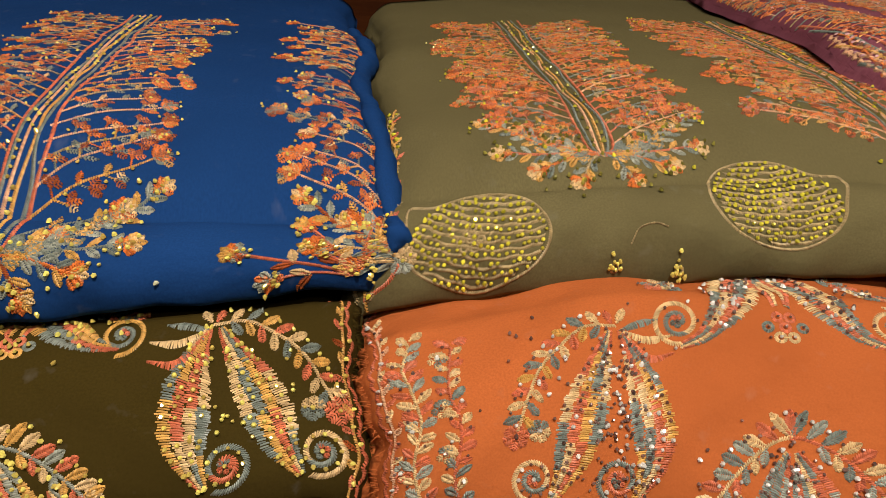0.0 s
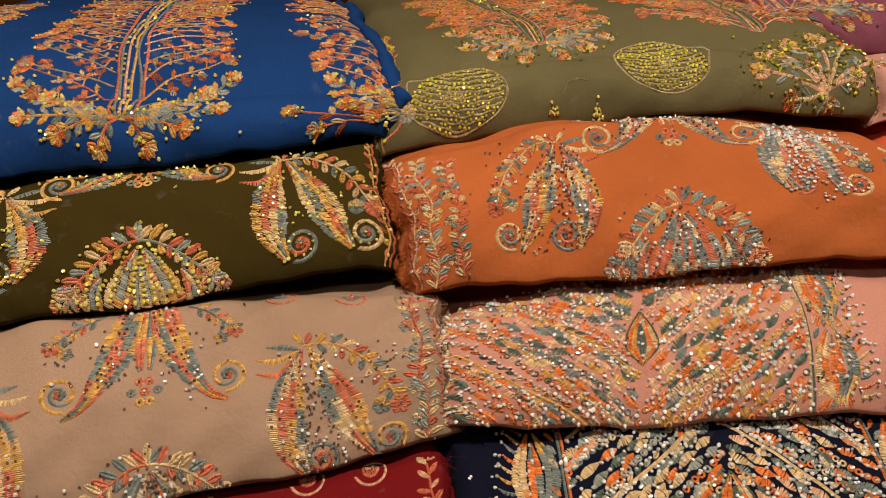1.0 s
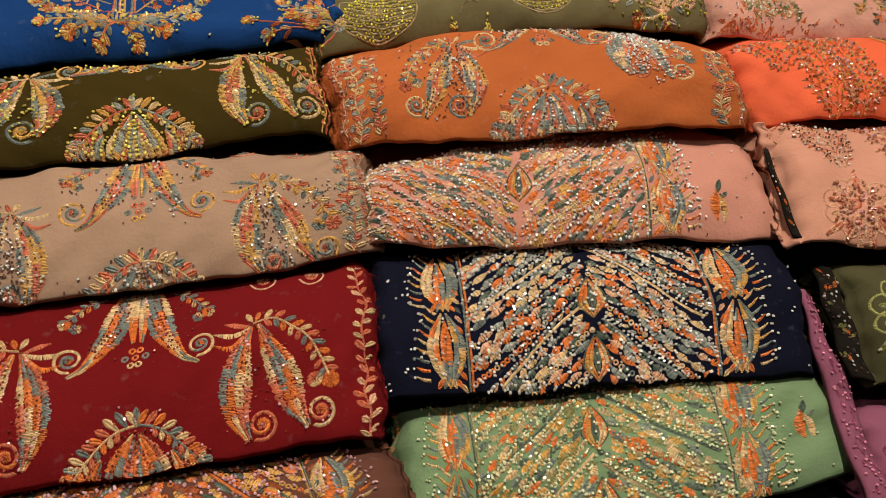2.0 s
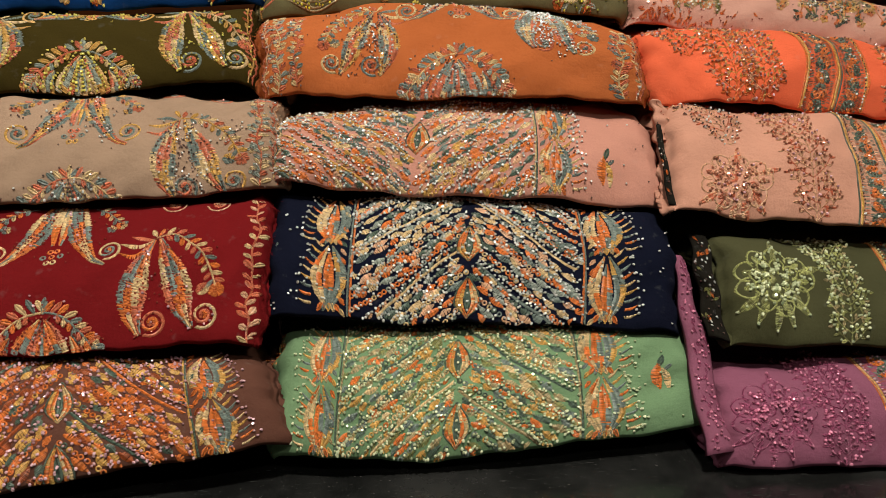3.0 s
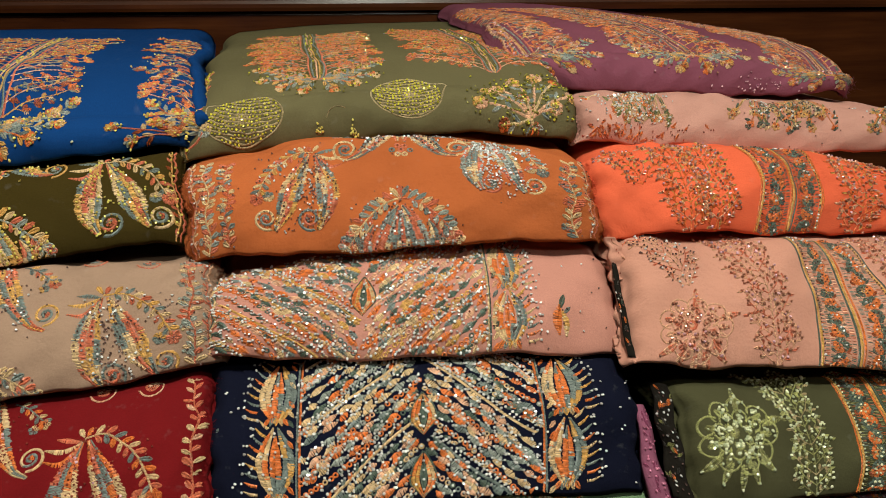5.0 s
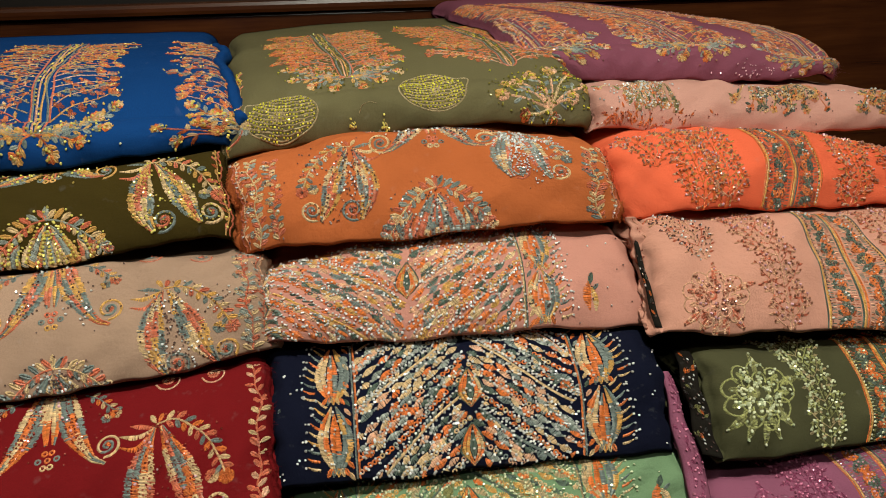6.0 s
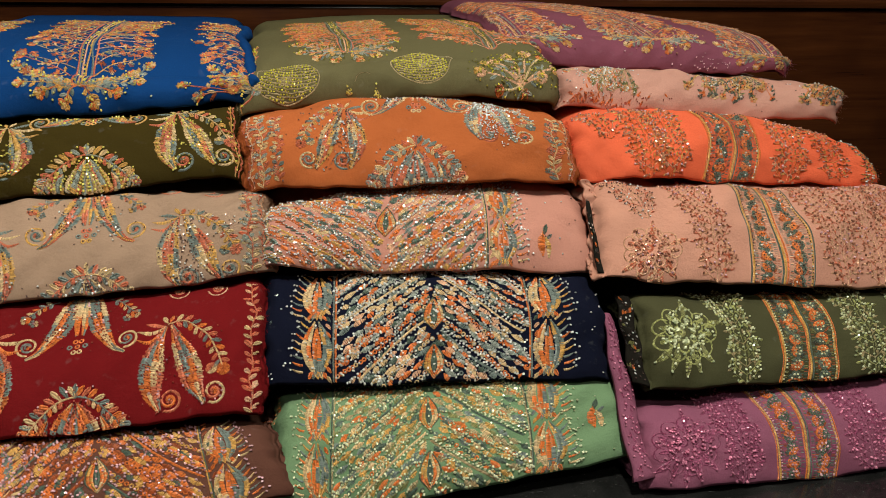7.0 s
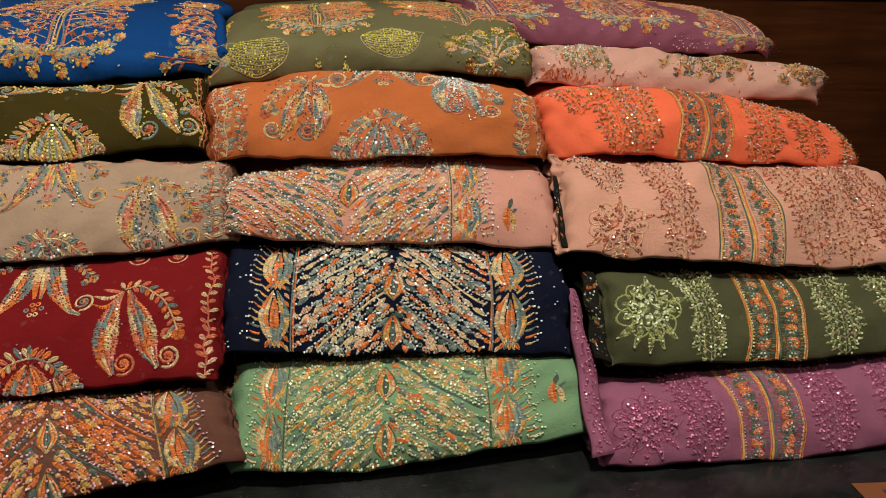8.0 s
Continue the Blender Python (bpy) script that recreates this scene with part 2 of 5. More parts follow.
def cloth_body(sheet, mat, parent):
    """The folded cloth itself: a closed bundle with a front fold, top and underside and rounded ends."""
    nu = 110
    us = np.unique(np.r_[np.linspace(0, 0.04, 9), np.linspace(0.04, 0.96, nu), np.linspace(0.96, 1, 9)])
    vs = np.r_[-sheet.depth + 1, -1.0, -0.5, -0.25, -0.15, -0.1, -0.06, -0.03, np.linspace(0, 1, 46), np.linspace(1.03, 1.5, 16),
               np.linspace(1.55, sheet.depth + 0.0, 26)]
    vs = vs[np.r_[True, np.diff(vs) > 0]]
    U, V = np.meshgrid(us, vs, indexing="ij")
    p = sheet.at(U.ravel(), V.ravel())
    n, k = U.shape
    uv = np.c_[U.ravel() * sheet.wide, V.ravel() * sheet.high]
    idx = np.arange(n * k).reshape(n, k)
    faces = np.stack([idx[:-1, :-1], idx[1:, :-1], idx[1:, 1:], idx[:-1, 1:]], -1).reshape(-1, 4).tolist()
    faces += np.stack([idx[:-1, -1], idx[1:, -1], idx[1:, 0], idx[:-1, 0]], -1).reshape(-1, 4).tolist()
    # the ends show the folded layers one inside the other
    rng = np.random.RandomState(int(abs(sheet.pts[0, 0]) * 1e4))
    verts, uvs = [p], [uv]
    count = n * k
    for row, out_way, turn in ((0, -1, 1), (-1, 1, -1)):
        loop, ring = idx[row], p[idx[row]]
        mid = ring.mean(0) * 0.3 + (sheet.pts[0 if row == 0 else 2] + sheet.back * 0.05 + (0, 0, 0.03)) * 0.7
        prev = loop
        for f, off in ((0.95, 0.003), (0.90, -0.004), (0.84, -0.003), (0.80, 0.004), (0.70, 0.003), (0.65, -0.006), (0.52, 0.001), (0.45, -0.008), (0.2, -0.006)):
            q = mid + (ring - mid) * f + sheet.ax * out_way * (off + rng.uniform(-0.0015, 0.0015, len(ring))[:, None] * 0.5)
            cur = np.arange(count, count + k)
            count += k
            verts.append(q)
            uvs.append(uv[loop] + (0.004 * f, 0))
            quad = np.stack([prev[:-1], prev[1:], cur[1:], cur[:-1]], -1)
            quad = np.vstack([quad, [prev[-1], prev[0], cur[0], cur[-1]]])
            faces += (quad if turn > 0 else quad[:, ::-1]).tolist()
            prev = cur
        faces.append(prev.tolist()[::turn])
    p, uv = np.vstack(verts), np.vstack(uvs)
    return part("cloth", mesh_from("cloth", p, faces, [mat], smooth=True, uv=uv), parent)


def folded_fabric(sheet, mat, label, group):
    c = sheet.pts[:3].mean(0)
    root = new("folded_fabric")
    root.matrix_world = Matrix.Translation((c[0], c[1], c[2] - 0.002))
    tagged(root, label, "fabric", group)
    bpy.context.view_layer.update()
    cloth_body(sheet, mat, root)
    return root


CLOTH = {  # colour, top rise, group, label
    "blue": ((0.009, 0.044, 0.172), 0.040, "left pile", "royal blue folded fabric embroidered with flowering trees"),
    "olive": ((0.042, 0.029, 0.006), 0.0, "left pile", "dark olive folded fabric embroidered with paisley pods"),
    "beige": ((0.36, 0.235, 0.165), 0.0, "left pile", "dusty beige folded fabric embroidered with paisley pods"),
    "maroon": ((0.145, 0.007, 0.009), 0.0, "left pile", "maroon folded fabric embroidered with paisley pods and spirals"),
    "brown": ((0.115, 0.048, 0.034), 0.0, "left pile", "brown folded fabric with dense chevron embroidery on the tabletop"),
    "green": ((0.130, 0.112, 0.054), 0.028, "middle pile", "sage green folded fabric with a tree and stone-set medallions"),
    "rust": ((0.43, 0.115, 0.034), 0.0, "middle pile", "rust orange folded fabric embroidered with paisley pods"),
    "pink": ((0.52, 0.24, 0.185), 0.0, "middle pile", "salmon pink folded fabric with dense chevron embroidery"),
    "navy": ((0.006, 0.007, 0.018), 0.0, "middle pile", "midnight navy folded fabric with dense chevron embroidery"),
    "mint": ((0.17, 0.26, 0.14), 0.0, "middle pile", "mint green folded fabric with chevron embroidery on the tabletop"),
    "purple": ((0.21, 0.065, 0.10), 0.030, "right pile", "plum purple folded fabric embroidered with flowering trees"),
    "rpink": ((0.52, 0.27, 0.215), 0.0, "right pile", "pale pink folded fabric with small flower sprays"),
    "orange": ((0.70, 0.125, 0.055), 0.0, "right pile", "bright orange folded fabric with a patterned band"),
    "peach": ((0.52, 0.255, 0.185), 0.0, "right pile", "peach folded fabric with a band and scattered stones"),
    "olive2": ((0.065, 0.062, 0.030), 0.0, "right pile", "grey olive folded fabric with sprigs and an orange band"),
    "mauve": ((0.24, 0.080, 0.135), 0.0, "right pile", "mauve folded fabric with stone flowers on the tabletop"),
}
for k, (zb, zt) in enumerate(((0.600, 0.690), (0.690, 0.785), (0.785, 0.875), (0.875, 0.960))):
    yb = 0.02 + 0.075 * k
    LINES["black%d" % k] = ((-0.76, yb, zb), (-0.56, yb + 0.01, zb), (-0.365 - 0.012 * (k == 3), yb + 0.025, zb),
                            (-0.77, yb + 0.075, zt), (-0.57, yb + 0.085, zt + 0.004), (-0.372, yb + 0.095, zt))
    CLOTH["black%d" % k] = ((0.012, 0.010, 0.008), 0.02 if k == 3 else 0.0, "far left pile", "black folded fabric strewn with dull bronze sequins")
SHEETS, FABRICS = {}, {}
for i, (key, (color, rise, group, label)) in enumerate(CLOTH.items()):
    SHEETS[key] = Sheet(key, rise=rise, seed=i, depth=5.6 if rise else 3.0)
    FABRICS[key] = folded_fabric(SHEETS[key], cloth_material(key + "_cloth", color), label, group)


# ---- the shop round the table ----
def slab(name, lo, hi, mat, label="", category="", kind="structure", bevel=0.0, parent=None):
    bm = bmesh.new()
    bmesh.ops.create_cube(bm, size=1.0)
    for v in bm.verts:
        v.co = Vector([lo[k] + (v.co[k] + 0.5) * (hi[k] - lo[k]) for k in range(3)])
    if bevel:
        bmesh.ops.bevel(bm, geom=bm.edges[:], offset=bevel, segments=2, affect="EDGES", profile=0.6)
    me = bpy.data.meshes.new(name)
    bm.to_mesh(me)
    bm.free()
    me.materials.append(mat)
    ob = new(name, me)
    if parent:
        ob.parent = parent
        ob.matrix_parent_inverse = parent.matrix_world.inverted()
        return tagged(ob, label)
    return tagged(ob, label, category, kind=kind)


def tabletop_material():
    """Black lacquer, dulled by fine scratches and smears."""
    m, tree, bsdf = material("black_lacquer")
    ob = tree.nodes.new("ShaderNodeTexCoord").outputs["Object"]
    smear = noise_of(tree, ob, 14.0, 5.0, 0.65)
    speck = noise_of(tree, ob, 420.0, 2.0)
    scratch = []
    for turn in (0.5, 1.0, 1.4, 2.1, 2.6):
        mp = tree.nodes.new("ShaderNodeMapping")
        mp.inputs["Rotation"].default_value = (0, 0, turn)
        mp.inputs["Scale"].default_value = (70.0, 520.0, 1.0)
        tree.links.new(ob, mp.inputs["Vector"])
        scratch.append(ramp(tree, noise_of(tree, mp.outputs[0], 1.0, 2.0), 0.71, 0.78))
    top = scratch[0]
    for s in scratch[1:]:
        mx = tree.nodes.new("ShaderNodeMath")
        mx.operation = "MAXIMUM"
        tree.links.new(top, mx.inputs[0])
        tree.links.new(s, mx.inputs[1])
        top = mx.outputs[0]
    c = mix_color(tree, ramp(tree, smear, 0.4, 0.75), (0.008, 0.008, 0.008), (0.024, 0.023, 0.023))
    c = mix_color(tree, top, c, (0.045, 0.043, 0.042))
    c = mix_color(tree, ramp(tree, speck, 0.70, 0.78), c, (0.12, 0.11, 0.10))
    tree.links.new(c, bsdf.inputs["Base Color"])
    r = tree.nodes.new("ShaderNodeMapRange")
    tree.links.new(smear, r.inputs[0])
    r.inputs[1].default_value, r.inputs[2].default_value = 0.35, 0.75
    r.inputs[3].default_value, r.inputs[4].default_value = 0.10, 0.32
    tree.links.new(r.outputs[0], bsdf.inputs["Roughness"])
    tree.links.new(bump_of(tree, top, 0.25, 0.0004), bsdf.inputs["Normal"])
    return m


def wood_material(name, dark, light, rough=0.3):
    m, tree, bsdf = material(name)
    ob = tree.nodes.new("ShaderNodeTexCoord").outputs["Object"]
    mp = tree.nodes.new("ShaderNodeMapping")
    mp.inputs["Scale"].default_value = (2.0, 30.0, 30.0)
    tree.links.new(ob, mp.inputs["Vector"])
    grain = noise_of(tree, mp.outputs[0], 2.5, 6.0, 0.6)
    blot = noise_of(tree, ob, 5.0, 3.0)
    c = mix_color(tree, ramp(tree, grain, 0.3, 0.7), dark, light)
    c = mix_color(tree, ramp(tree, blot, 0.45, 0.8), c, dark)
    tree.links.new(c, bsdf.inputs["Base Color"])
    bsdf.inputs["Roughness"].default_value = rough
    tree.links.new(bump_of(tree, grain, 0.2, 0.001), bsdf.inputs["Normal"])
    return m


def plaster_material(name, color):
    m, tree, bsdf = material(name)
    ob = tree.nodes.new("ShaderNodeTexCoord").outputs["Object"]
    c = mix_color(tree, noise_of(tree, ob, 3.0, 4.0), scaled(color, 0.8), scaled(color, 1.1))
    tree.links.new(c, bsdf.inputs["Base Color"])
    bsdf.inputs["Roughness"].default_value = 0.8
    tree.links.new(bump_of(tree, noise_of(tree, ob, 120.0), 0.15, 0.002), bsdf.inputs["Normal"])
    return m


LACQUER = tabletop_material()
WOOD = wood_material("dark_brown_wood", (0.030, 0.010, 0.004), (0.085, 0.030, 0.012))
WALL = wood_material("dark_panelled_wall", (0.007, 0.003, 0.0015), (0.014, 0.006, 0.0025), 0.6)
CEIL = plaster_material("cream_ceiling", (0.45, 0.40, 0.33))
CARPET = plaster_material("brown_carpet", (0.06, 0.04, 0.03))

X0, X1, Y0, Y1 = -2.2, 2.6, -2.4, 1.9
slab("floor", (X0, Y0, FLOOR_Z - 0.05), (X1, Y1, FLOOR_Z), CARPET, "dark brown carpeted shop floor", "floor")
slab("ceiling", (X0, Y0, CEILING_Z), (X1, Y1, CEILING_Z + 0.08), CEIL, "cream plaster shop ceiling", "ceiling")
slab("wall_north", (X0, Y1, FLOOR_Z), (X1, Y1 + 0.1, CEILING_Z), WALL, "dark brown wood-panelled shop wall", "wall")
slab("wall_south", (X0, Y0 - 0.1, FLOOR_Z), (X1, Y0, CEILING_Z), WALL, "dark brown wood-panelled shop wall", "wall")
slab("wall_west", (X0 - 0.1, Y0 - 0.1, FLOOR_Z), (X0, Y1 + 0.1, CEILING_Z), WALL, "dark brown wood-panelled shop wall", "wall")
slab("wall_east", (X1, Y0 - 0.1, FLOOR_Z), (X1 + 0.1, Y1 + 0.1, CEILING_Z), WALL, "dark brown wood-panelled shop wall", "wall")

table = new("display_table")
table.matrix_world = Matrix.Translation((0.25, 0.4, FLOOR_Z))
tagged(table, "black lacquered display table with fine scratches under the fabrics", "table")
bpy.context.view_layer.update()
slab("tabletop", (-0.95, -0.45, TABLE_Z - 0.035), (1.45, 1.15, TABLE_Z), LACQUER, parent=table, bevel=0.004)
for lx in (-0.88, 1.32):
    for ly in (-0.38, 1.02):
        slab("leg", (lx, ly, FLOOR_Z), (lx + 0.06, ly + 0.06, TABLE_Z - 0.036), WOOD, parent=table, bevel=0.004)

LAMP_GLOW, lt, lb = material("lamp_glass")
lb.inputs["Emission Color"].default_value = (1.0, 0.82, 0.60, 1.0)
lb.inputs["Emission Strength"].default_value = 6.0
METAL, mt, mb = material("lamp_metal")
mb.inputs["Metallic"].default_value, mb.inputs["Roughness"].default_value = 1.0, 0.3
mb.inputs["Base Color"].default_value = (0.6, 0.58, 0.55, 1.0)
for lx, ly, watts in LAMPS:
    fixture = new("ceiling_lamp")
    fixture.matrix_world = Matrix.Translation((lx, ly, CEILING_Z))
    tagged(fixture, "round warm ceiling lamp with a metal rim", "lamp", "ceiling lamps")
    bpy.context.view_layer.update()
    for nm, r0, r1, z0, z1, mat in (("rim", 0.10, 0.125, -0.03, 0.0, METAL), ("glass", 0.0, 0.10, -0.022, -0.012, LAMP_GLOW)):
        ang = np.linspace(0, 2 * math.pi, 33)[:-1]
        ring = np.c_[np.cos(ang), np.sin(ang)]
        vs, n = [], 32
        for r, z in ((r0, z0), (r1, z0), (r1, z1), (r0, z1)):
            vs += [(lx + r * c, ly + r * s, CEILING_Z + z) for c, s in ring]
        fs = [(k * n + j, k * n + (j + 1) % n, ((k + 1) % 4) * n + (j + 1) % n, ((k + 1) % 4) * n + j) for k in range(4) for j in range(n)]
        part(nm, mesh_from(nm, vs, fs, [mat], smooth=False), fixture)

# ---- the wooden back rail behind the piles ----
VARNISH = wood_material("varnished_back_rail", (0.030, 0.008, 0.0025), (0.075, 0.022, 0.006), 0.25)
rail = new("wooden_back_rail")
rail.matrix_world = Matrix.Translation((0.25, 1.1, TABLE_Z))
tagged(rail, "dark varnished wooden back rail standing on the table", "partition")
bpy.context.view_layer.update()
slab("panel", (-0.93, 1.02, TABLE_Z + 0.001), (1.43, 1.05, 1.045), VARNISH, parent=rail, bevel=0.004)
slab("cap", (-0.94, 1.008, 1.046), (1.44, 1.062, 1.066), VARNISH, parent=rail, bevel=0.007)


# ---- embroidery: every stitch is a small raised thread, every stone a faceted dome ----
STITCH_NO = {k: i for i, k in enumerate(STITCH_KEYS)}


class Needle:
    """Collects stitches and stones in millimetres over one sheet; a: from its left end, b: up from its fold."""

    def __init__(self, key, seed=0):
        self.key, self.sheet = key, SHEETS[key]
        self.rng = np.random.RandomState(seed)
        self.st, self.gems = [], []
        self.put()

    def put(self, a=0.0, b=0.0, scale=1.0, turn=0.0, flip=1.0):
        self.o, self.k, self.flip = np.array((a, b)), scale, flip
        c, s = math.cos(radians(turn)), math.sin(radians(turn))
        self.m = np.array(((c, -s), (s, c)))
        return self

    def go(self, p):
        p = np.atleast_2d(np.asarray(p, float)) * self.k
        p = p * (self.flip, 1.0)
        return p @ self.m.T + self.o

    # -- raw pieces
    def stitches(self, p0, p1, w, h, mat):
        p0, p1 = self.go(p0), self.go(p1)
        n = len(p0)
        mats = np.full(n, STITCH_NO[mat]) if isinstance(mat, str) else np.array([STITCH_NO[m] for m in mat])
        self.st.append((p0, p1, np.full(n, w), np.full(n, h), mats))

    def stone(self, p, r=1.15, mat="crystal"):
        p = self.go(p)
        self.gems.append((p, np.full(len(p), r), np.full(len(p), STONE_KEYS.index(mat))))

    # -- lines
    @staticmethod
    def curve(points, ds):
        """A smooth line through the points, at even steps."""
        p = np.asarray(points, float)
        if len(p) > 2:
            k = np.linspace(0, len(p) - 1, 16 * len(p))
            i = np.clip(k.astype(int), 0, len(p) - 2)
            f = (k - i)[:, None]
            q = np.vstack([2 * p[0] - p[1], p, 2 * p[-1] - p[-2]])
            a, b, c, d = q[i], q[i + 1], q[i + 2], q[i + 3]
            p = 0.5 * (2 * b + (c - a) * f + (2 * a - 5 * b + 4 * c - d) * f ** 2 + (3 * b - a - 3 * c + d) * f ** 3)
        s = np.r_[0, np.cumsum(np.linalg.norm(np.diff(p, axis=0), axis=1))]
        n = max(3, int(s[-1] / ds) + 1)
        t = np.linspace(0, s[-1], n)
        q = np.c_[np.interp(t, s, p[:, 0]), np.interp(t, s, p[:, 1])]
        d = np.gradient(q, axis=0)
        d /= np.maximum(np.linalg.norm(d, axis=1), 1e-9)[:, None]
        return q, d, np.c_[-d[:, 1], d[:, 0]], t / max(s[-1], 1e-9)

    def rope(self, points, mat, w=1.5, ds=1.15):
        ds = max(ds, 1.05)
        q, d, n, s = self.curve(points, ds)
        hw = w * 0.5
        self.stitches(q - n * hw - d * hw * 0.8, q + n * hw + d * hw * 0.8, 0.92, 1.0, mat)

    def satin(self, points, width, mats, ds=0.88, split=True, block=9.0):
        """A filled shape along a line; width: its width along 0..1. Two halves with blocks of colour."""
        q, d, n, s = self.curve(points, ds)
        hw = np.interp(s, np.linspace(0, 1, len(width)), width) * 0.5
        jag = self.rng.uniform(0.94, 1.04, len(q))
        hw = hw * jag
        length = len(q) * ds
        for side in ((1, -1) if split else (1,)):
            pick = ((s * length + self.rng.uniform(0, block)) / block).astype(int) + (1 if side > 0 else 0) + self.rng.randint(5)
            mat = [mats[k % len(mats)] for k in pick + (self.rng.rand(len(pick)) < 0.10)]
            if split:
                self.stitches(q + n * 0.10 * side, q + n * (hw * side)[:, None] - d * (hw * self.rng.uniform(0.02, 0.22, len(q)))[:, None], 1.02, 1.0, mat)
            else:
                self.stitches(q - n * hw[:, None], q + n * hw[:, None] + d * self.rng.uniform(-0.2, 1.1, len(q))[:, None], 1.0, 1.05, mat)

    def fill(self, points, width, mats, cols=4, ds=0.98, block=24.0):
        """A shape filled with staggered columns of short stitches, each column in long runs of colour."""
        q, d, n, s = self.curve(points, ds)
        hw = np.interp(s, np.linspace(0, 1, len(width)), width) * 0.5
        run = s * len(q) * ds
        for j in range(cols):
            lo, hi = -1 + 2.0 * j / cols, -1 + 2.0 * (j + 1) / cols
            shift = ds * (0.5 * (j % 2))
            jag = self.rng.uniform(-0.10, 0.10, (len(q), 2))
            pick = ((run + self.rng.uniform(0, block) + self.rng.normal(0, 1.5, len(q))) / block).astype(int) + j
            mat = [mats[k % len(mats)] for k in pick]
            slant = d * (0.55 + shift)
            a = q + n * (hw * (lo + jag[:, 0]))[:, None] + d * shift - slant * 0.5
            b = q + n * (hw * (hi + jag[:, 1]))[:, None] + d * shift + slant * 0.5
            self.stitches(a, b, 1.02, 1.0, mat)

    def leaf(self, p, ang, length=9.0, width=4.2, mat="cream", ds=0.95):
        p = np.asarray(p, float)
        a = radians(ang)
        d = np.array((math.cos(a), math.sin(a)))
        n = np.array((-d[1], d[0]))
        k = max(4, int(length / ds))
        s = np.linspace(0.05, 0.95, k)
        c = p + s[:, None] * length * d
        hw = width * 0.5 * np.sin(np.pi * s ** 0.8) ** 0.7 * self.rng.uniform(0.85, 1.1, k)
        ahead = c + d * (hw * 0.75)[:, None]
        self.stitches(np.vstack([c, c]), np.vstack([ahead + n * hw[:, None], ahead - n * hw[:, None]]), 0.96, 1.1, mat)

    def flower(self, p, r=5.0, mats=("orange", "cream"), petals=5, gem="gold"):
        p = np.asarray(p, float)
        t0 = self.rng.uniform(0, 360)
        for k in range(petals):
            self.leaf(p + 0.12 * r * np.array((math.cos(radians(t0 + 360 * k / petals)), math.sin(radians(t0 + 360 * k / petals)))),
                      t0 + 360.0 * k / petals, r, r * 0.95, mats[k * len(mats) // petals])
        if gem:
            self.stone(p, 1.1, gem)

    def bloom(self, p, ang, r=6.0, mats=("orange", "cream", "mist")):
        """A flower seen from the side: a fan of petals."""
        for k, da in enumerate((-62, -32, 0, 32, 62)):
            self.leaf(p, ang + da, r * (1.0 - 0.002 * abs(da)), r * 0.55, mats[(k // 2 + self.rng.randint(2)) % len(mats)])

    def ring(self, p, r=2.3, mat="orange"):
        k = max(8, int(2 * math.pi * r / 0.85))
        t = np.linspace(0, 2 * math.pi, k, endpoint=False)
        c = np.c_[np.cos(t), np.sin(t)]
        self.stitches(np.asarray(p) + c * r * 0.4, np.asarray(p) + c * r, 0.85, 0.8, mat)

    def spiral(self, p, r, turns, start, way, mats, w=1.9):
        t = np.linspace(0, 1, 40)
        a = radians(start) + way * 2 * math.pi * turns * t
        rad = r * (1 - 0.78 * t)
        q = np.asarray(p) + np.c_[np.cos(a), np.sin(a)] * rad[:, None]
        half = len(q) // 2
        self.rope(q[:half + 1], mats[0], w, 0.9)
        self.rope(q[half:], mats[-1], w, 0.9)

    def gem_line(self, points, step=4.0, r=1.1, mat="gold", jitter=0.6):
        q, d, n, s = self.curve(points, step)
        self.stone(q + self.rng.normal(0, jitter, q.shape), r, mat)

    def gem_cloud(self, p, sx, sy, count, r=1.1, mat="gold"):
        self.stone(np.asarray(p) + self.rng.normal(0, 1, (count, 2)) * (sx, sy), r, mat)

    # -- to the sheet
    def place(self, q, h):
        a, b = q[:, 0] * 0.001, q[:, 1] * 0.001
        H = self.sheet.high
        v = np.where(b < H, b / H, 1 + (b - H) / BACK)
        p, n = self.sheet.quick(np.clip(a / self.sheet.wide, 0.002, 0.998), v)
        return p + n * h[:, None]

    def inside(self, q):
        u = q[:, 0] * 0.001 / self.sheet.wide
        v = q[:, 1] * 0.001
        return (u > 0.006) & (u < 0.994) & (v > 0.0005) & (v < self.sheet.high + (self.sheet.depth - 1.1) * BACK)

    def finish(self, name, label="", kind=""):
        root = FABRICS[self.key]
        p0, p1, w, h, m = (np.concatenate([s[k] for s in self.st]) for k in range(5))
        ok = self.inside(p0) & self.inside(p1)
        p0, p1, w, h, m = p0[ok], p1[ok], w[ok], h[ok], m[ok]
        n = len(p0)
        w = w * self.rng.uniform(0.85, 1.1, n)
        h = h * self.rng.uniform(0.75, 1.2, n)
        d = p1 - p0
        ln = np.maximum(np.linalg.norm(d, axis=1), 1e-6)[:, None]
        side = np.c_[-d[:, 1], d[:, 0]] / ln * w[:, None] * 0.5
        rows, lift = [], []
        for f, e, up in ((0.0, -0.75, 0.10), (0.0, 0.75, 0.10), (0.5, -1.0, 0.60), (0.5, 0.0, 0.95), (0.5, 1.0, 0.60), (1.0, -0.75, 0.10), (1.0, 0.75, 0.10)):
            rows.append(p0 + d * f + side * e)
            lift.append(0.00005 + 0.001 * h * up)
        verts = np.stack([self.place(r, l) for r, l in zip(rows, lift)], 1).reshape(-1, 3)
        base = np.arange(n)[:, None] * 7
        tris = np.array([(0, 1, 3), (1, 4, 3), (0, 3, 2), (6, 5, 3), (5, 2, 3), (6, 3, 4)])
        faces = (base[:, :, None] + tris[None]).reshape(-1, 3)
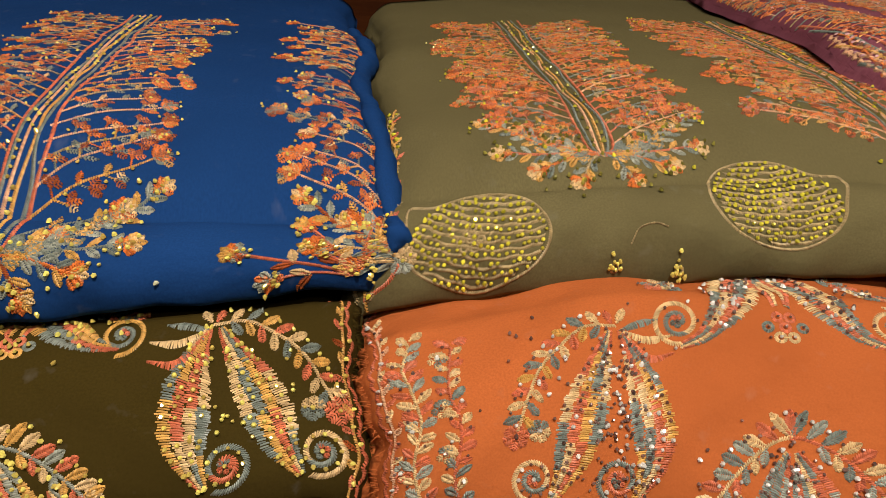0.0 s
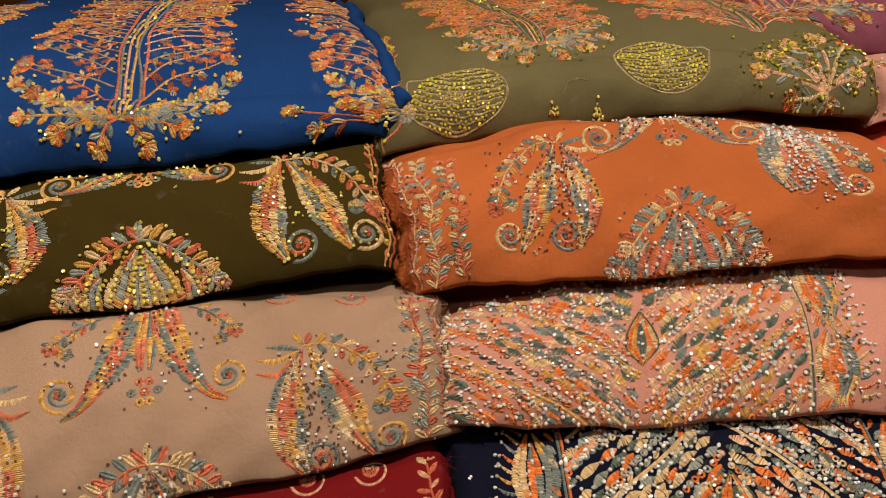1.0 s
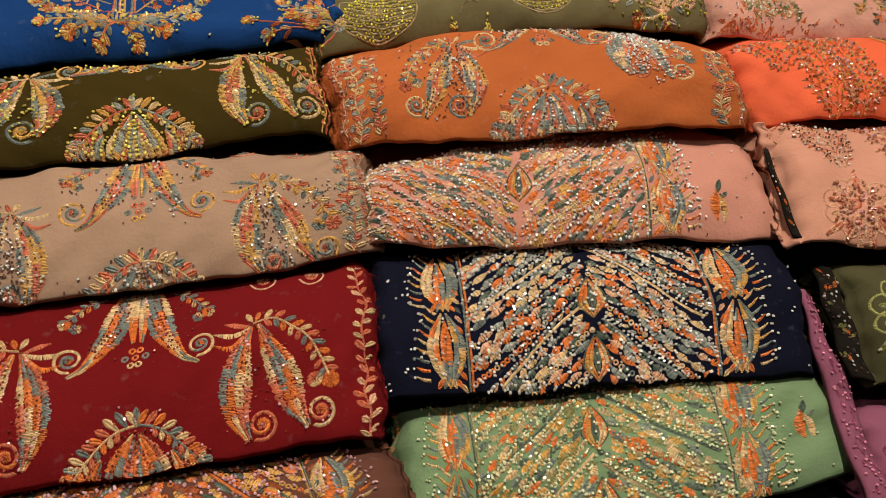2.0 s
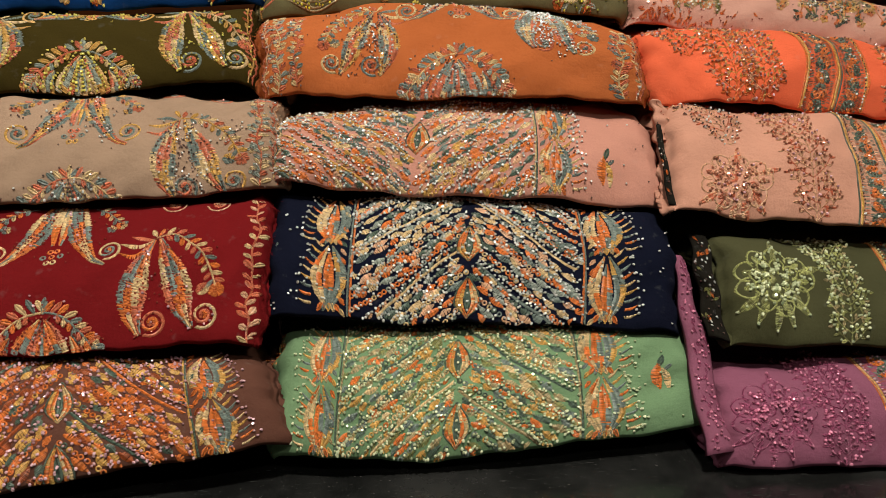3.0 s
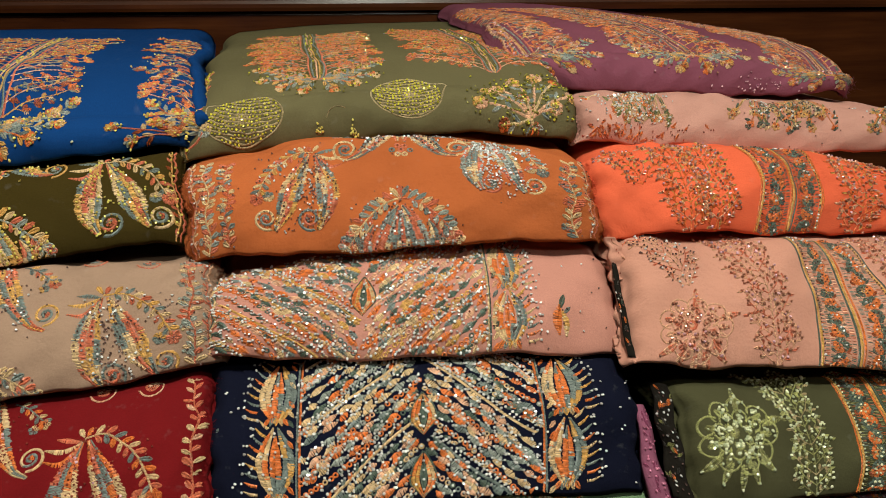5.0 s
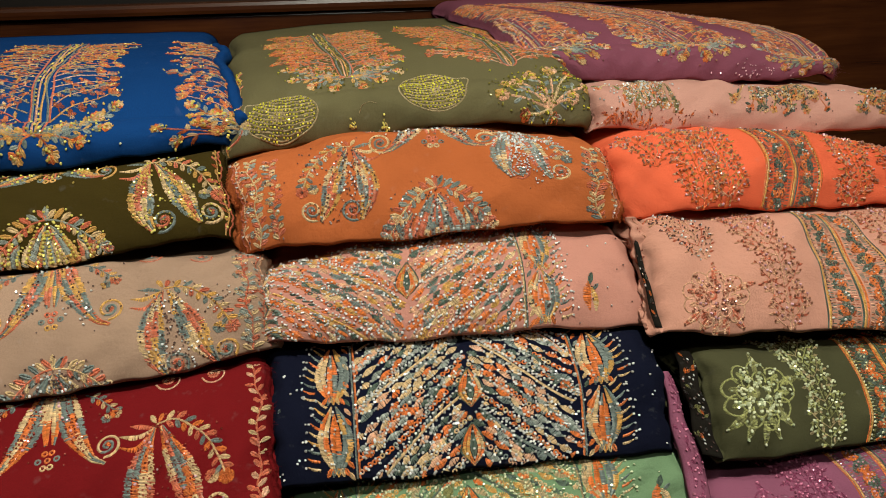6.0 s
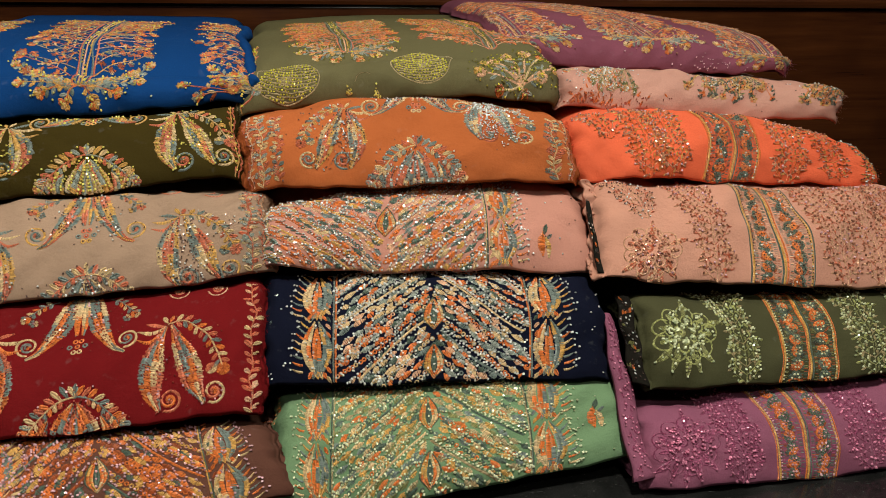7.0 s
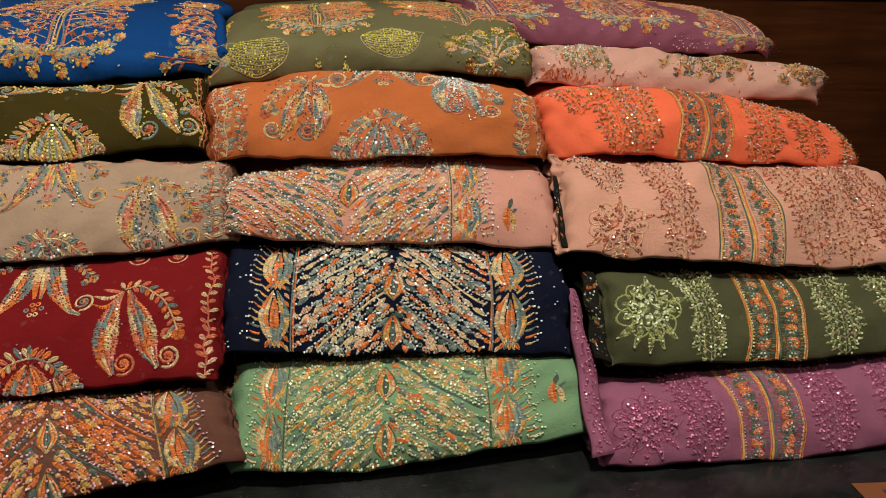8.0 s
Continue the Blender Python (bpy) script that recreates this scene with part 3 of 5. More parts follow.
        used, slot = np.unique(m, return_inverse=True)
        me = mesh_from(name, verts, faces, [T[STITCH_KEYS[k]] for k in used], np.repeat(slot, 6))
        motif = part(name, me, root, label, kind)
        if self.gems:
            p, r, gm = (np.concatenate([g[k] for g in self.gems]) for k in range(3))
            ok = self.inside(p - (0, 1)) & self.inside(p + (0, 1))
            # a share of the dull stones turned pale, adding sparkle by colour
            for dull, bright, share in (("smoke", "crystal", 0.25), ("copper", "rose", 0.15), ("moss", "lime", 0.2), ("garnet", "rose", 0.1)):
                gm = np.where((gm == STONE_KEYS.index(dull)) & (self.rng.rand(len(gm)) < share), STONE_KEYS.index(bright), gm)
            small = np.where(np.isin(gm[ok], (STONE_KEYS.index("smoke"), STONE_KEYS.index("garnet"))), 0.92, 1.15)
            p, r, gm = p[ok], small * r[ok] * self.rng.uniform(0.8, 1.12, ok.sum()), gm[ok]
            t = np.linspace(0, 2 * math.pi, 6, endpoint=False)
            ringp = np.c_[np.cos(t), np.sin(t)]
            vs = []
            tip = self.rng.normal(0, 0.30, (len(p), 2))
            for k, (f, up) in enumerate(((1.0, 0.25), (0.58, 1.20))):
                for c in ringp:
                    vs.append(self.place(p + c * (r * f)[:, None] + tip * (r * k)[:, None] * 0.4,
                                         0.001 * r * (up + 0.42 * (tip @ c) * k) + 0.0008))
            vs = np.stack(vs, 1).reshape(-1, 3)
            tris = [t3 for j in range(6) for t3 in ((j, (j + 1) % 6, (j + 1) % 6 + 6), (j, (j + 1) % 6 + 6, j + 6))] + [(6, 7, 8), (6, 8, 9), (6, 9, 10), (6, 10, 11)]
            faces = (np.arange(len(p))[:, None, None] * 12 + np.array(tris)[None]).reshape(-1, 3)
            used, slot = np.unique(gm, return_inverse=True)
            if len(p):
                part("stone_trim", mesh_from("stone_trim", vs, faces, [S[STONE_KEYS[k]] for k in used], np.repeat(slot, 16)),
                     motif, "small faceted stones sewn on the motif", kind="stuff")
        return motif


# ---- motifs of the paisley fabrics ----
def pods(key, u, v, scale, flip, mats, gem, seed, squash=1.0, branch=True, curl=True):
    """Two hanging pods with coiled tips under a spray, from the stem's top."""
    s = SHEETS[key]
    nd = Needle(key, seed).put(u * s.wide * 1000, v * s.high * 1000, scale, 0, flip)
    q = squash
    left = [(-2, -3 * q), (-9, -22 * q), (-13, -42 * q), (-12, -60 * q), (-5, -75 * q)]
    right = [(3, -3 * q), (11, -20 * q), (20, -40 * q), (26, -58 * q), (35, -74 * q)]
    for k, path in enumerate((left, right)):
        nd.fill(path, (3, 8, 14, 19, 21, 21, 17, 10, 4), mats if k else mats[1:] + mats[:1])
        c, d, n, t = nd.curve(path, 3.9)
        for off in (-0.36, -0.13, 0.13, 0.36):
            wide = np.interp(t, np.linspace(0, 1, 9), (3, 8, 14, 19, 22, 22, 18, 11, 4))
            keep = (nd.rng.rand(len(c)) < 0.62) & (wide * abs(off) > 1.0)
            nd.stone((c + n * (wide * off)[:, None] + nd.rng.normal(0, .4, c.shape))[keep], 1.1, gem)
    if curl:
        for cx, cy, pick in ((4, -67 * q, (mats[2], mats[0])), (44, -65 * q, (mats[1], mats[2]))):
            nd.spiral((cx, cy), 10.5, 1.75, -115, 1, pick, 2.5)
            t = np.linspace(0, 6.28, 10)[:-1]
            nd.stone(np.c_[cx + 7.2 * np.cos(t), cy + 7.2 * np.sin(t)], 1.0, gem)
            nd.flower((cx, cy), 3.0, (mats[0], mats[2]), 5, gem)
    for k, (x, y) in enumerate(((-27, -16), (-27, -7), (-20, 1))):
        nd.satin([(-2, -4), (x * 0.55, y - 2), (x, y)], (1.6, 3.6, 4.2, 1.0), (mats[k % len(mats)],), split=False)
    nd.leaf((-1, 0), 120, 9, 4.5, mats[1])
    nd.leaf((1, 0), 70, 8, 4.0, mats[0])
    if branch:
        stem = [(0, -1), (14, 0), (27, -8 * q), (38, -18 * q), (46, -32 * q), (51, -44 * q)]
        nd.rope(stem, mats[1], 1.7)
        c, d, n, t = nd.curve(stem, 7.0)
        for k in range(1, len(c) - 1):
            ang = math.degrees(math.atan2(d[k][1], d[k][0]))
            nd.leaf(c[k], ang + 52, 9.5, 4.4, mats[k % len(mats)])
            nd.leaf(c[k], ang - 58, 8.5, 4.2, mats[(k + 1) % len(mats)])
            nd.stone(c[k] + n[k] * 5.5, 1.0, gem)
        nd.flower((52, -47 * q), 5.4, (mats[0], mats[0]), 6, gem)
        nd.flower((41, -45 * q), 4.8, (mats[2], mats[1]), 6, gem)
    loose = 56 if gem in ("smoke", "crystal") else 8
    t = nd.rng.uniform(0, 1, loose)
    for path, side in ((left, -1), (right, 1)):
        c, d, n, tt = nd.curve(path, 1.0)
        i = (t * (len(c) - 1)).astype(int)
        nd.stone(c[i] - n[i] * side * np.abs(nd.rng.normal(13, 3, loose))[:, None], 1.0, gem)
    if branch:
        nd.gem_cloud((38, -22 * q), 11, 12 * q, 8 + loose // 3, 1.0, gem)
    return nd.finish("paisley_motif")


def garland(key, u, v, scale, mats, gem, seed, squash=1.0):
    """Two pods curling outwards from under the fabric above, with a small cluster between."""
    s = SHEETS[key]
    for flip in (1, -1):
        nd = Needle(key, seed + flip).put(u * s.wide * 1000, v * s.high * 1000, scale, 0, flip)
        q = squash
        path = [(8, 8), (13, -10 * q), (22, -28 * q), (36, -44 * q), (48, -50 * q)]
        nd.fill(path, (16, 21, 22, 19, 13, 7, 3), mats)
        inner = [(2, 6), (4, -12 * q), (3, -30 * q)]
        nd.fill(inner, (5, 8, 7, 3), mats[::-1], 2)
        c, d, n, t = nd.curve(path, 4.0)
        for off in (-6.0, -2.2, 2.2, 6.0):
            keep = (nd.rng.rand(len(c)) < 0.6) & (t < 0.75)
            nd.stone((c + n * off * (1.0 - 0.5 * t)[:, None])[keep], 1.1, gem)
        nd.spiral((49, -38 * q), 11.5, 1.8, -95, 1, (mats[1], mats[2]), 2.4)
        nd.flower((49, -38 * q), 3.0, (mats[2], mats[0]), 5, gem)
        for x, y, k in ((3, -36, 0), (8, -41, 2), (3, -46, 1), (0, -41, 0)):
            nd.ring((x, y * q), 3.0, mats[k])
            nd.stone((x, y * q), 0.9, gem)
        stem = [(26, 4), (38, -2 * q), (52, -12 * q)]
        nd.rope(stem, mats[2], 1.5)
        c, d, n, t = nd.curve(stem, 6.0)
        for k in range(1, len(c)):
            ang = math.degrees(math.atan2(d[k][1], d[k][0]))
            nd.leaf(c[k], ang + 50, 7.5, 3.8, mats[k % 3])
            nd.leaf(c[k], ang - 50, 7.5, 3.8, mats[(k + 1) % 3])
        nd.flower((54, -15 * q), 4.6, (mats[0], mats[1]), 5, gem)
        nd.flower((46, -18 * q), 4.0, (mats[2], mats[1]), 5, gem)
        nd.gem_cloud((30, -22 * q), 15, 14 * q, 34 if gem == "smoke" else 10, 1.0, gem)
        nd.finish("garland_motif")


def fan(key, u, v, scale, mats, gem, seed, squash=1.0):
    """Two drooping leafy twigs that meet at the top, over small pods."""
    s = SHEETS[key]
    nd = Needle(key, seed).put(u * s.wide * 1000, v * s.high * 1000, scale)
    q = squash
    for sgn in (-1, 1):
        f = np.linspace(0, 1, 9)
        arc = np.c_[sgn * 46 * f, (36 * (1 - f ** 1.75) + 2) * q]
        nd.rope(arc, mats[0 if sgn < 0 else 2], 1.9)
        c, d, n, t = nd.curve(arc, 6.0)
        for k in range(len(c)):
            ang = math.degrees(math.atan2(d[k][1], d[k][0]))
            nd.leaf(c[k], ang + sgn * nd.rng.uniform(52, 72), (13.0 - 4 * t[k]) * nd.rng.uniform(0.9, 1.1), 5.2, mats[(k * 2 + k // 3 + (sgn > 0)) % len(mats)])
            if k > 1:
                nd.leaf(c[k], ang - sgn * 50, 8.0, 4.4, mats[(k + 1) % len(mats)])
            nd.stone(c[k] + n[k] * sgn * nd.rng.uniform(5, 12), 1.1, gem)
            nd.stone(c[k] - n[k] * sgn * nd.rng.uniform(2, 6), 1.1, gem)
        for path, wide, way in (([(2, 32), (10, 17), (19, -4)], (3, 12, 16, 15), 1), ([(1, 27), (3, 11), (4, -4)], (2, 7, 9, 8), -1), ([(24, 17), (30, 7), (31, -4)], (2, 9, 12, 11), 1)):
            line = [(x * sgn, y * q if y > 0 else y) for x, y in path]
            nd.fill(line, wide, mats[::way], 3 if wide[2] > 10 else 2)
            for off in (-0.28, 0.28):
                c, d, n, t = nd.curve(line, 3.2)
                nd.stone((c + n * off * wide[2])[nd.rng.rand(len(c)) < 0.75], 1.1, gem)
        nd.flower((42 * sgn, 9 * q), 5.5, (mats[1], mats[0]), 5, gem)
        nd.flower((49 * sgn, 3), 4.5, (mats[2], mats[0]), 5, gem)
        nd.flower((37 * sgn, 2), 4.5, (mats[0], mats[1]), 5, gem)
    nd.leaf((0, 36 * q), 90, 15, 5.5, mats[2])
    nd.gem_cloud((0, 12 * q), 28, 12 * q, 44 if gem == "smoke" else 18, 1.0, gem)
    return nd.finish("fan_motif")


def vine(key, u, v0, v1, mats, gem, seed, wide=1.0):
    s = SHEETS[key]
    nd = Needle(key, seed)
    b0, b1, a = v0 * s.high * 1000, v1 * s.high * 1000, u * s.wide * 1000
    n = max(4, int((b1 - b0) / 14))
    stem = [(a + 2.5 * wide * math.sin(k * 1.9 + seed), b0 + (b1 - b0) * k / n) for k in range(n + 1)]
    nd.rope(stem, mats[0], 1.7)
    c, d, nn, t = nd.curve(stem, 6.4 if gem else 9.0)
    for k in range(len(c)):
        ang = math.degrees(math.atan2(d[k][1], d[k][0]))
        nd.leaf(c[k], ang + nd.rng.uniform(42, 68), nd.rng.uniform(7, 11) * wide, nd.rng.uniform(3.6, 5.2), mats[nd.rng.randint(len(mats))])
        nd.leaf(c[k] + d[k] * 2.5, ang - nd.rng.uniform(42, 68), nd.rng.uniform(7, 11) * wide, nd.rng.uniform(3.6, 5.2), mats[nd.rng.randint(len(mats))])
        if gem and k % 4 == 2:
            nd.flower(c[k] + nn[k] * 6, 4.2, (mats[1], mats[2]), 5, gem)
        if gem:
            nd.stone(c[k] + nn[k] * (4 if k % 2 else -4), 1.0, gem)
    return nd.finish("leaf_border")


def half_spiral(key, u, v, mats, seed):
    nd = Needle(key, seed)
    s = SHEETS[key]
    c = np.array((u * s.wide * 1000, v * s.high * 1000))
    nd.spiral(c, 11, 1.5, 200, 1, mats, 1.7)
    nd.flower(c, 4, (mats[0], mats[1]), 5, "garnet")
    return nd.finish("spiral_motif")


pods("olive", 0.790, 0.93, 1.08, 1, ("coral", "cream", "slate", "gold"), "gold", 11, 0.94)
pods("olive", 0.290, 0.90, 1.05, -1, ("gold", "cream", "slate", "coral"), "gold", 12, 0.80)
fan("olive", 0.51, 0.02, 0.95, ("coral", "cream", "mist", "gold"), "gold", 13, 1.05)
garland("olive", 0.52, 1.15, 0.95, ("coral", "gold", "slate"), "gold", 14, 0.62)
vine("olive", 0.055, 0.02, 0.95, ("coral", "mist", "cream"), "gold", 15)

pods("rust", 0.318, 0.86, 1.02, -1, ("coral", "cream", "slate", "gold"), "smoke", 21, 1.12)
pods("rust", 0.735, 1.02, 0.98, 1, ("slate", "cream", "coral", "mist"), "crystal", 22, 1.02)
fan("rust", 0.53, 0.02, 1.05, ("cream", "slate", "coral", "mist"), "smoke", 23, 1.18)
garland("rust", 0.535, 1.20, 1.05, ("coral", "cream", "slate"), "smoke", 24, 1.05)
vine("rust", 0.055, 0.02, 0.92, ("cream", "coral", "mist"), "smoke", 25)
vine("rust", 0.105, 0.05, 0.86, ("coral", "cream", "slate"), "smoke", 26, 0.9)
vine("rust", 0.935, 0.04, 0.85, ("cream", "slate", "coral"), "smoke", 27)

pods("beige", 0.755, 0.66, 1.05, 1, ("coral", "gold", "slate", "cream"), "smoke", 31, 1.05)
pods("beige", 0.250, 0.62, 1.02, -1, ("coral", "cream", "slate", "gold"), "smoke", 32, 1.05)
garland("beige", 0.50, 0.95, 0.97, ("coral", "gold", "slate"), "smoke", 33, 1.35)
fan("beige", 0.50, -0.08, 0.95, ("coral", "slate", "cream"), "smoke", 34, 0.85)
vine("beige", 0.045, 0.02, 0.98, ("coral", "cream", "mist"), "smoke", 35)
vine("beige", 0.945, 0.02, 0.98, ("coral", "mist", "cream"), "smoke", 36)
half_spiral("beige", 0.725, 1.02, ("coral", "slate"), 37)
half_spiral("beige", 0.845, 1.0, ("coral", "slate"), 38)

pods("maroon", 0.745, 0.70, 1.08, 1, ("orange", "cream", "coral", "slate"), "garnet", 41, 1.12)
pods("maroon", 0.300, 0.71, 1.08, -1, ("orange", "cream", "coral", "slate"), "garnet", 42, 1.12)
garland("maroon", 0.515, 0.95, 0.92, ("orange", "cream", "slate"), "garnet", 43, 1.4)
fan("maroon", 0.52, -0.03, 0.98, ("cream", "orange", "slate", "coral"), "garnet", 44, 1.05)
vine("maroon", 0.972, 0.02, 0.97, ("coral", "cream", "peachy"), "", 45)
vine("maroon", 0.085, 0.10, 0.97, ("orange", "cream", "slate"), "garnet", 46)
half_spiral("maroon", 0.765, 0.99, ("peachy", "coral"), 47)
half_spiral("maroon", 0.870, 0.99, ("peachy", "coral"), 48)


# ---- dense chevron fabrics ----
def bud(nd, c, sgn, mats, gem, h=42.0, w=27.0):
    """A fat bud of overlapping petals with a fringe of spikes on its outer side."""
    c = np.asarray(c, float)
    for k, x in enumerate((-0.31, 0.0, 0.31)):
        path = [c + (x * w * 0.25, 0), c + (x * w, h * 0.34), c + (x * w * 0.95, h * 0.62), c + (x * w * 0.2, h * (0.98 if k != 1 else 0.86))]
        nd.fill(path, (2.0, 0.27 * w, 0.30 * w, 0.24 * w, 1.5), (mats[k % len(mats)], mats[(k + 1) % len(mats)], mats[k % len(mats)]), 2, block=17)
    for k in range(5):
        nd.leaf(c + (w * (-0.3 + 0.15 * k), -3), 60 + 15 * k, 8, 4.2, mats[(k + 1) % len(mats)])
    for k in range(9):
        f = k / 8.0
        st = c + (sgn * w * (0.48 - 0.30 * f * f), h * (0.06 + 0.92 * f))
        tip = st + np.array((sgn * (10.0 - 2.5 * f), 3.5 + 4.5 * f))
        nd.satin([st, (st + tip) / 2 + (0, -0.8), tip], (2.6, 2.6, 0.9), (mats[k % len(mats)],), split=False)
        nd.stone(tip + (sgn * nd.rng.uniform(1.2, 3.0), nd.rng.uniform(-1, 1)), 1.25, gem)
        if k % 2:
            nd.stone(tip + (sgn * nd.rng.uniform(4, 8), nd.rng.uniform(-2, 2)), 1.15, gem)
    nd.stone(c + np.c_[nd.rng.normal(0, w * 0.2, 14), nd.rng.uniform(0.05, 0.9, 14) * h], 1.1, gem)


def chevron(key, u, left, right, slope, mats, gem, seed, mids, tulips, loose=1.0, dense=1.0, pitch=5.3):
    """Slanted rows of leaves, rings and stems on both sides of an axis, between two upright stems with buds."""
    s = SHEETS[key]
    W, H = s.wide * 1000, s.high * 1000
    ax = u * W
    for sgn, reach in ((-1, left), (1, right)):
        nd = Needle(key, seed + sgn)
        rng = nd.rng
        reach = reach * W
        m = abs(slope)
        step = pitch * math.sqrt(1 + m * m)
        lo, hi = (-m * 5, H + m * reach) if slope > 0 else (-m * reach, H + 5 * m)
        kinds = ("leaf", "ring", "leaf", "stem", "leaf", "leaf", "ring", "leaf", "leaf", "leaf", "bead")
        for lane, c in enumerate(np.arange(lo, hi, step)):
            kind = kinds[(lane * 7 + 3 * (sgn > 0)) % len(kinds)]
            x = np.linspace(2.0, reach - 1.5, 220)
            y = c - slope * x if slope > 0 else c + m * x
            y = y + 2.6 * np.sin(x * 0.06 + lane * 0.9) + 0.05 * x * math.sin(lane * 0.9) + rng.uniform(-1.2, 1.2)
            ok = (y > 0.8) & (y < H * 1.06)
            for b in mids:
                ok &= ~((x < 11.5 - 0.25 * np.abs(y - (b * H + 16))) & (np.abs(y - (b * H + 16)) < 19))
            if ok.sum() < 8:
                continue
            line = np.c_[ax + sgn * x[ok], y[ok]]
            hue = mats[rng.randint(len(mats))]
            if kind == "stem":
                nd.rope(line[::10], hue, 2.6, 0.9)
                q, d, n, t = nd.curve(line[::10], 4.4)
                nd.stone((q + n * 2.2)[rng.rand(len(q)) < 0.7 * dense], 1.15, gem)
            elif kind == "ring":
                q, d, n, t = nd.curve(line, 4.9)
                for k, p in enumerate(q):
                    nd.ring(p + rng.normal(0, 0.3, 2), 2.5, hue if rng.rand() < 0.6 else mats[rng.randint(len(mats))])
                    if rng.rand() < 0.6 * dense:
                        nd.stone(p + rng.normal(0, 0.7, 2), 1.1, gem)
            elif kind == "bead":
                q, d, n, t = nd.curve(line, 3.8)
                nd.stone((q + rng.normal(0, 0.5, q.shape))[rng.rand(len(q)) < 0.6 + 0.3 * dense], 1.2, gem)
                for k in range(0, len(q), 2):
                    nd.leaf(q[k], math.degrees(math.atan2(d[k][1], d[k][0])) + 24, 7.0, 3.6, mats[rng.randint(len(mats))])
            else:
                q, d, n, t = nd.curve(line, 1.0)
                k = rng.randint(0, 6)
                while k < len(q) - 5:
                    g = int(rng.uniform(8, 16))
                    e = min(k + g, len(q) - 1)
                    hue = mats[rng.randint(len(mats))]
                    mid = (q[k] + q[e]) / 2 + n[k] * rng.uniform(-1.0, 1.0)
                    nd.satin([q[k] + n[k] * rng.uniform(-1.3, 1.3), mid, q[e] + n[e] * rng.uniform(-1.3, 1.3)], (1.8, 5.2, 6.4, 5.2, 1.6), (hue,), split=False)
                    nd.stone(q[e] + d[e] * 1.2 + rng.normal(0, 0.5, 2), 1.15, gem)
                    if rng.rand() < 0.6 * dense:
                        nd.stone(mid + n[k] * rng.choice((-2.9, 2.9)), 1.2, gem)
                    k = e + 3
        extra = int(reach * H * 0.010 * dense)
        nd.stone(np.c_[ax + sgn * rng.uniform(1, reach + 4, extra), rng.uniform(1, H, extra)], 1.15, gem)
        nd.finish("chevron_motif")
        # the upright stem and its fringed buds
        nd = Needle(key, seed + 10 + sgn)
        edge = ax + sgn * reach
        nd.rope([(edge, 1), (edge + 0.8, H * 0.5), (edge, H * 1.02)], mats[1], 2.0)
        nd.rope([(edge + sgn * 2.4, 1), (edge + sgn * 1.6, H * 0.5), (edge + sgn * 2.4, H * 1.02)], mats[2], 1.8)
        q, d, n, t = nd.curve([(edge + sgn * 4.5, 1), (edge + sgn * 4.5, H)], 9.0)
        for k in range(len(q)):
            nd.leaf(q[k], 90 - sgn * 35, 8.5, 3.8, mats[k % len(mats)])
        for b in tulips:
            bud(nd, (edge + sgn * 19, b * H), sgn, ("cream", "orange", "slate", "gold"), gem, 0.45 * H, 33.0)
        if loose:
            n_loose = int(26 * loose)
            nd.stone(np.c_[edge + sgn * rng.uniform(36, 46, n_loose), rng.uniform(0.03, 0.98, n_loose) * H], 1.15, gem)
        nd.finish("bud_border")
    for k, b in enumerate(mids):
        nd = Needle(key, seed + 20 + k)
        p = np.array((ax, b * H))
        for sgn in (-1, 1):
            nd.satin([p, p + (6.5 * sgn, 12), p + (5.0 * sgn, 24), p + (0.8 * sgn, 36)], (2, 6.5, 6.5, 1.5), ("cream", "orange") if sgn > 0 else ("orange", "gold"), block=16)
            nd.rope([p, p + (10.5 * sgn, 12), p + (8.5 * sgn, 25), p + (0.5 * sgn, 38)], "teal", 1.5)
        nd.leaf(p + (0, 5), 90, 24, 6.5, "teal")
        nd.stone(p + np.c_[np.zeros(4), np.linspace(6, 30, 4)], 1.15, gem)
        nd.finish("tulip_motif")


def strewn(key, boxes, gem, seed, extra=()):
    """Loose stones, and small single sprigs, on the plain end of a fabric."""
    s = SHEETS[key]
    nd = Needle(key, seed)
    W, H = s.wide * 1000, s.high * 1000
    for u0, u1, n in boxes:
        nd.stone(np.c_[nd.rng.uniform(u0, u1, n) * W, nd.rng.uniform(0.04, 0.98, n) * H], 0.95, gem)
    for u, v, up in extra:
        p = np.array((u * W, v * H))
        nd.satin([p + (-2, -13), p + (-4, 0), p + (-1, 11)], (2, 8, 8, 2), ("orange", "orange"), split=False, block=30)
        nd.satin([p + (4, -14), p + (4, -3), p + (1, 6)], (2, 5.5, 5.5, 1.5), ("gold", "cream"), split=False, block=30)
        nd.leaf(p + (-1, 8), 68, 13, 5.0, "teal")
        nd.leaf(p + (2, 4), 40, 8, 3.5, "slate")
    if not extra:
        nd.leaf((boxes[0][0] * W + 4, 0.5 * H), 60, 4, 2, "slate")
    return nd.finish("single_sprig")


chevron("navy", 0.495, 0.285, 0.275, 0.85, ("cream", "orange", "slate", "cream", "mist", "orange", "peachy", "teal"), "crystal", 51, (0.42, 0.02), (0.06, 0.54), 0.3, 1.25, 4.6)
chevron("mint", 0.475, 0.285, 0.262, 0.85, ("gold", "khaki", "teal", "cream", "moss", "orange", "gold", "slate"), "green", 61, (0.55, 0.06), (0.03, 0.52), 0.8, 1.5, 4.3)
chevron("brown", 0.575, 0.255, 0.245, 1.05, ("orange", "gold", "teal", "gold", "rust", "orange"), "rose", 71, (0.42, -0.1), (0.02, 0.50), 0.3, 0.9, 4.4)
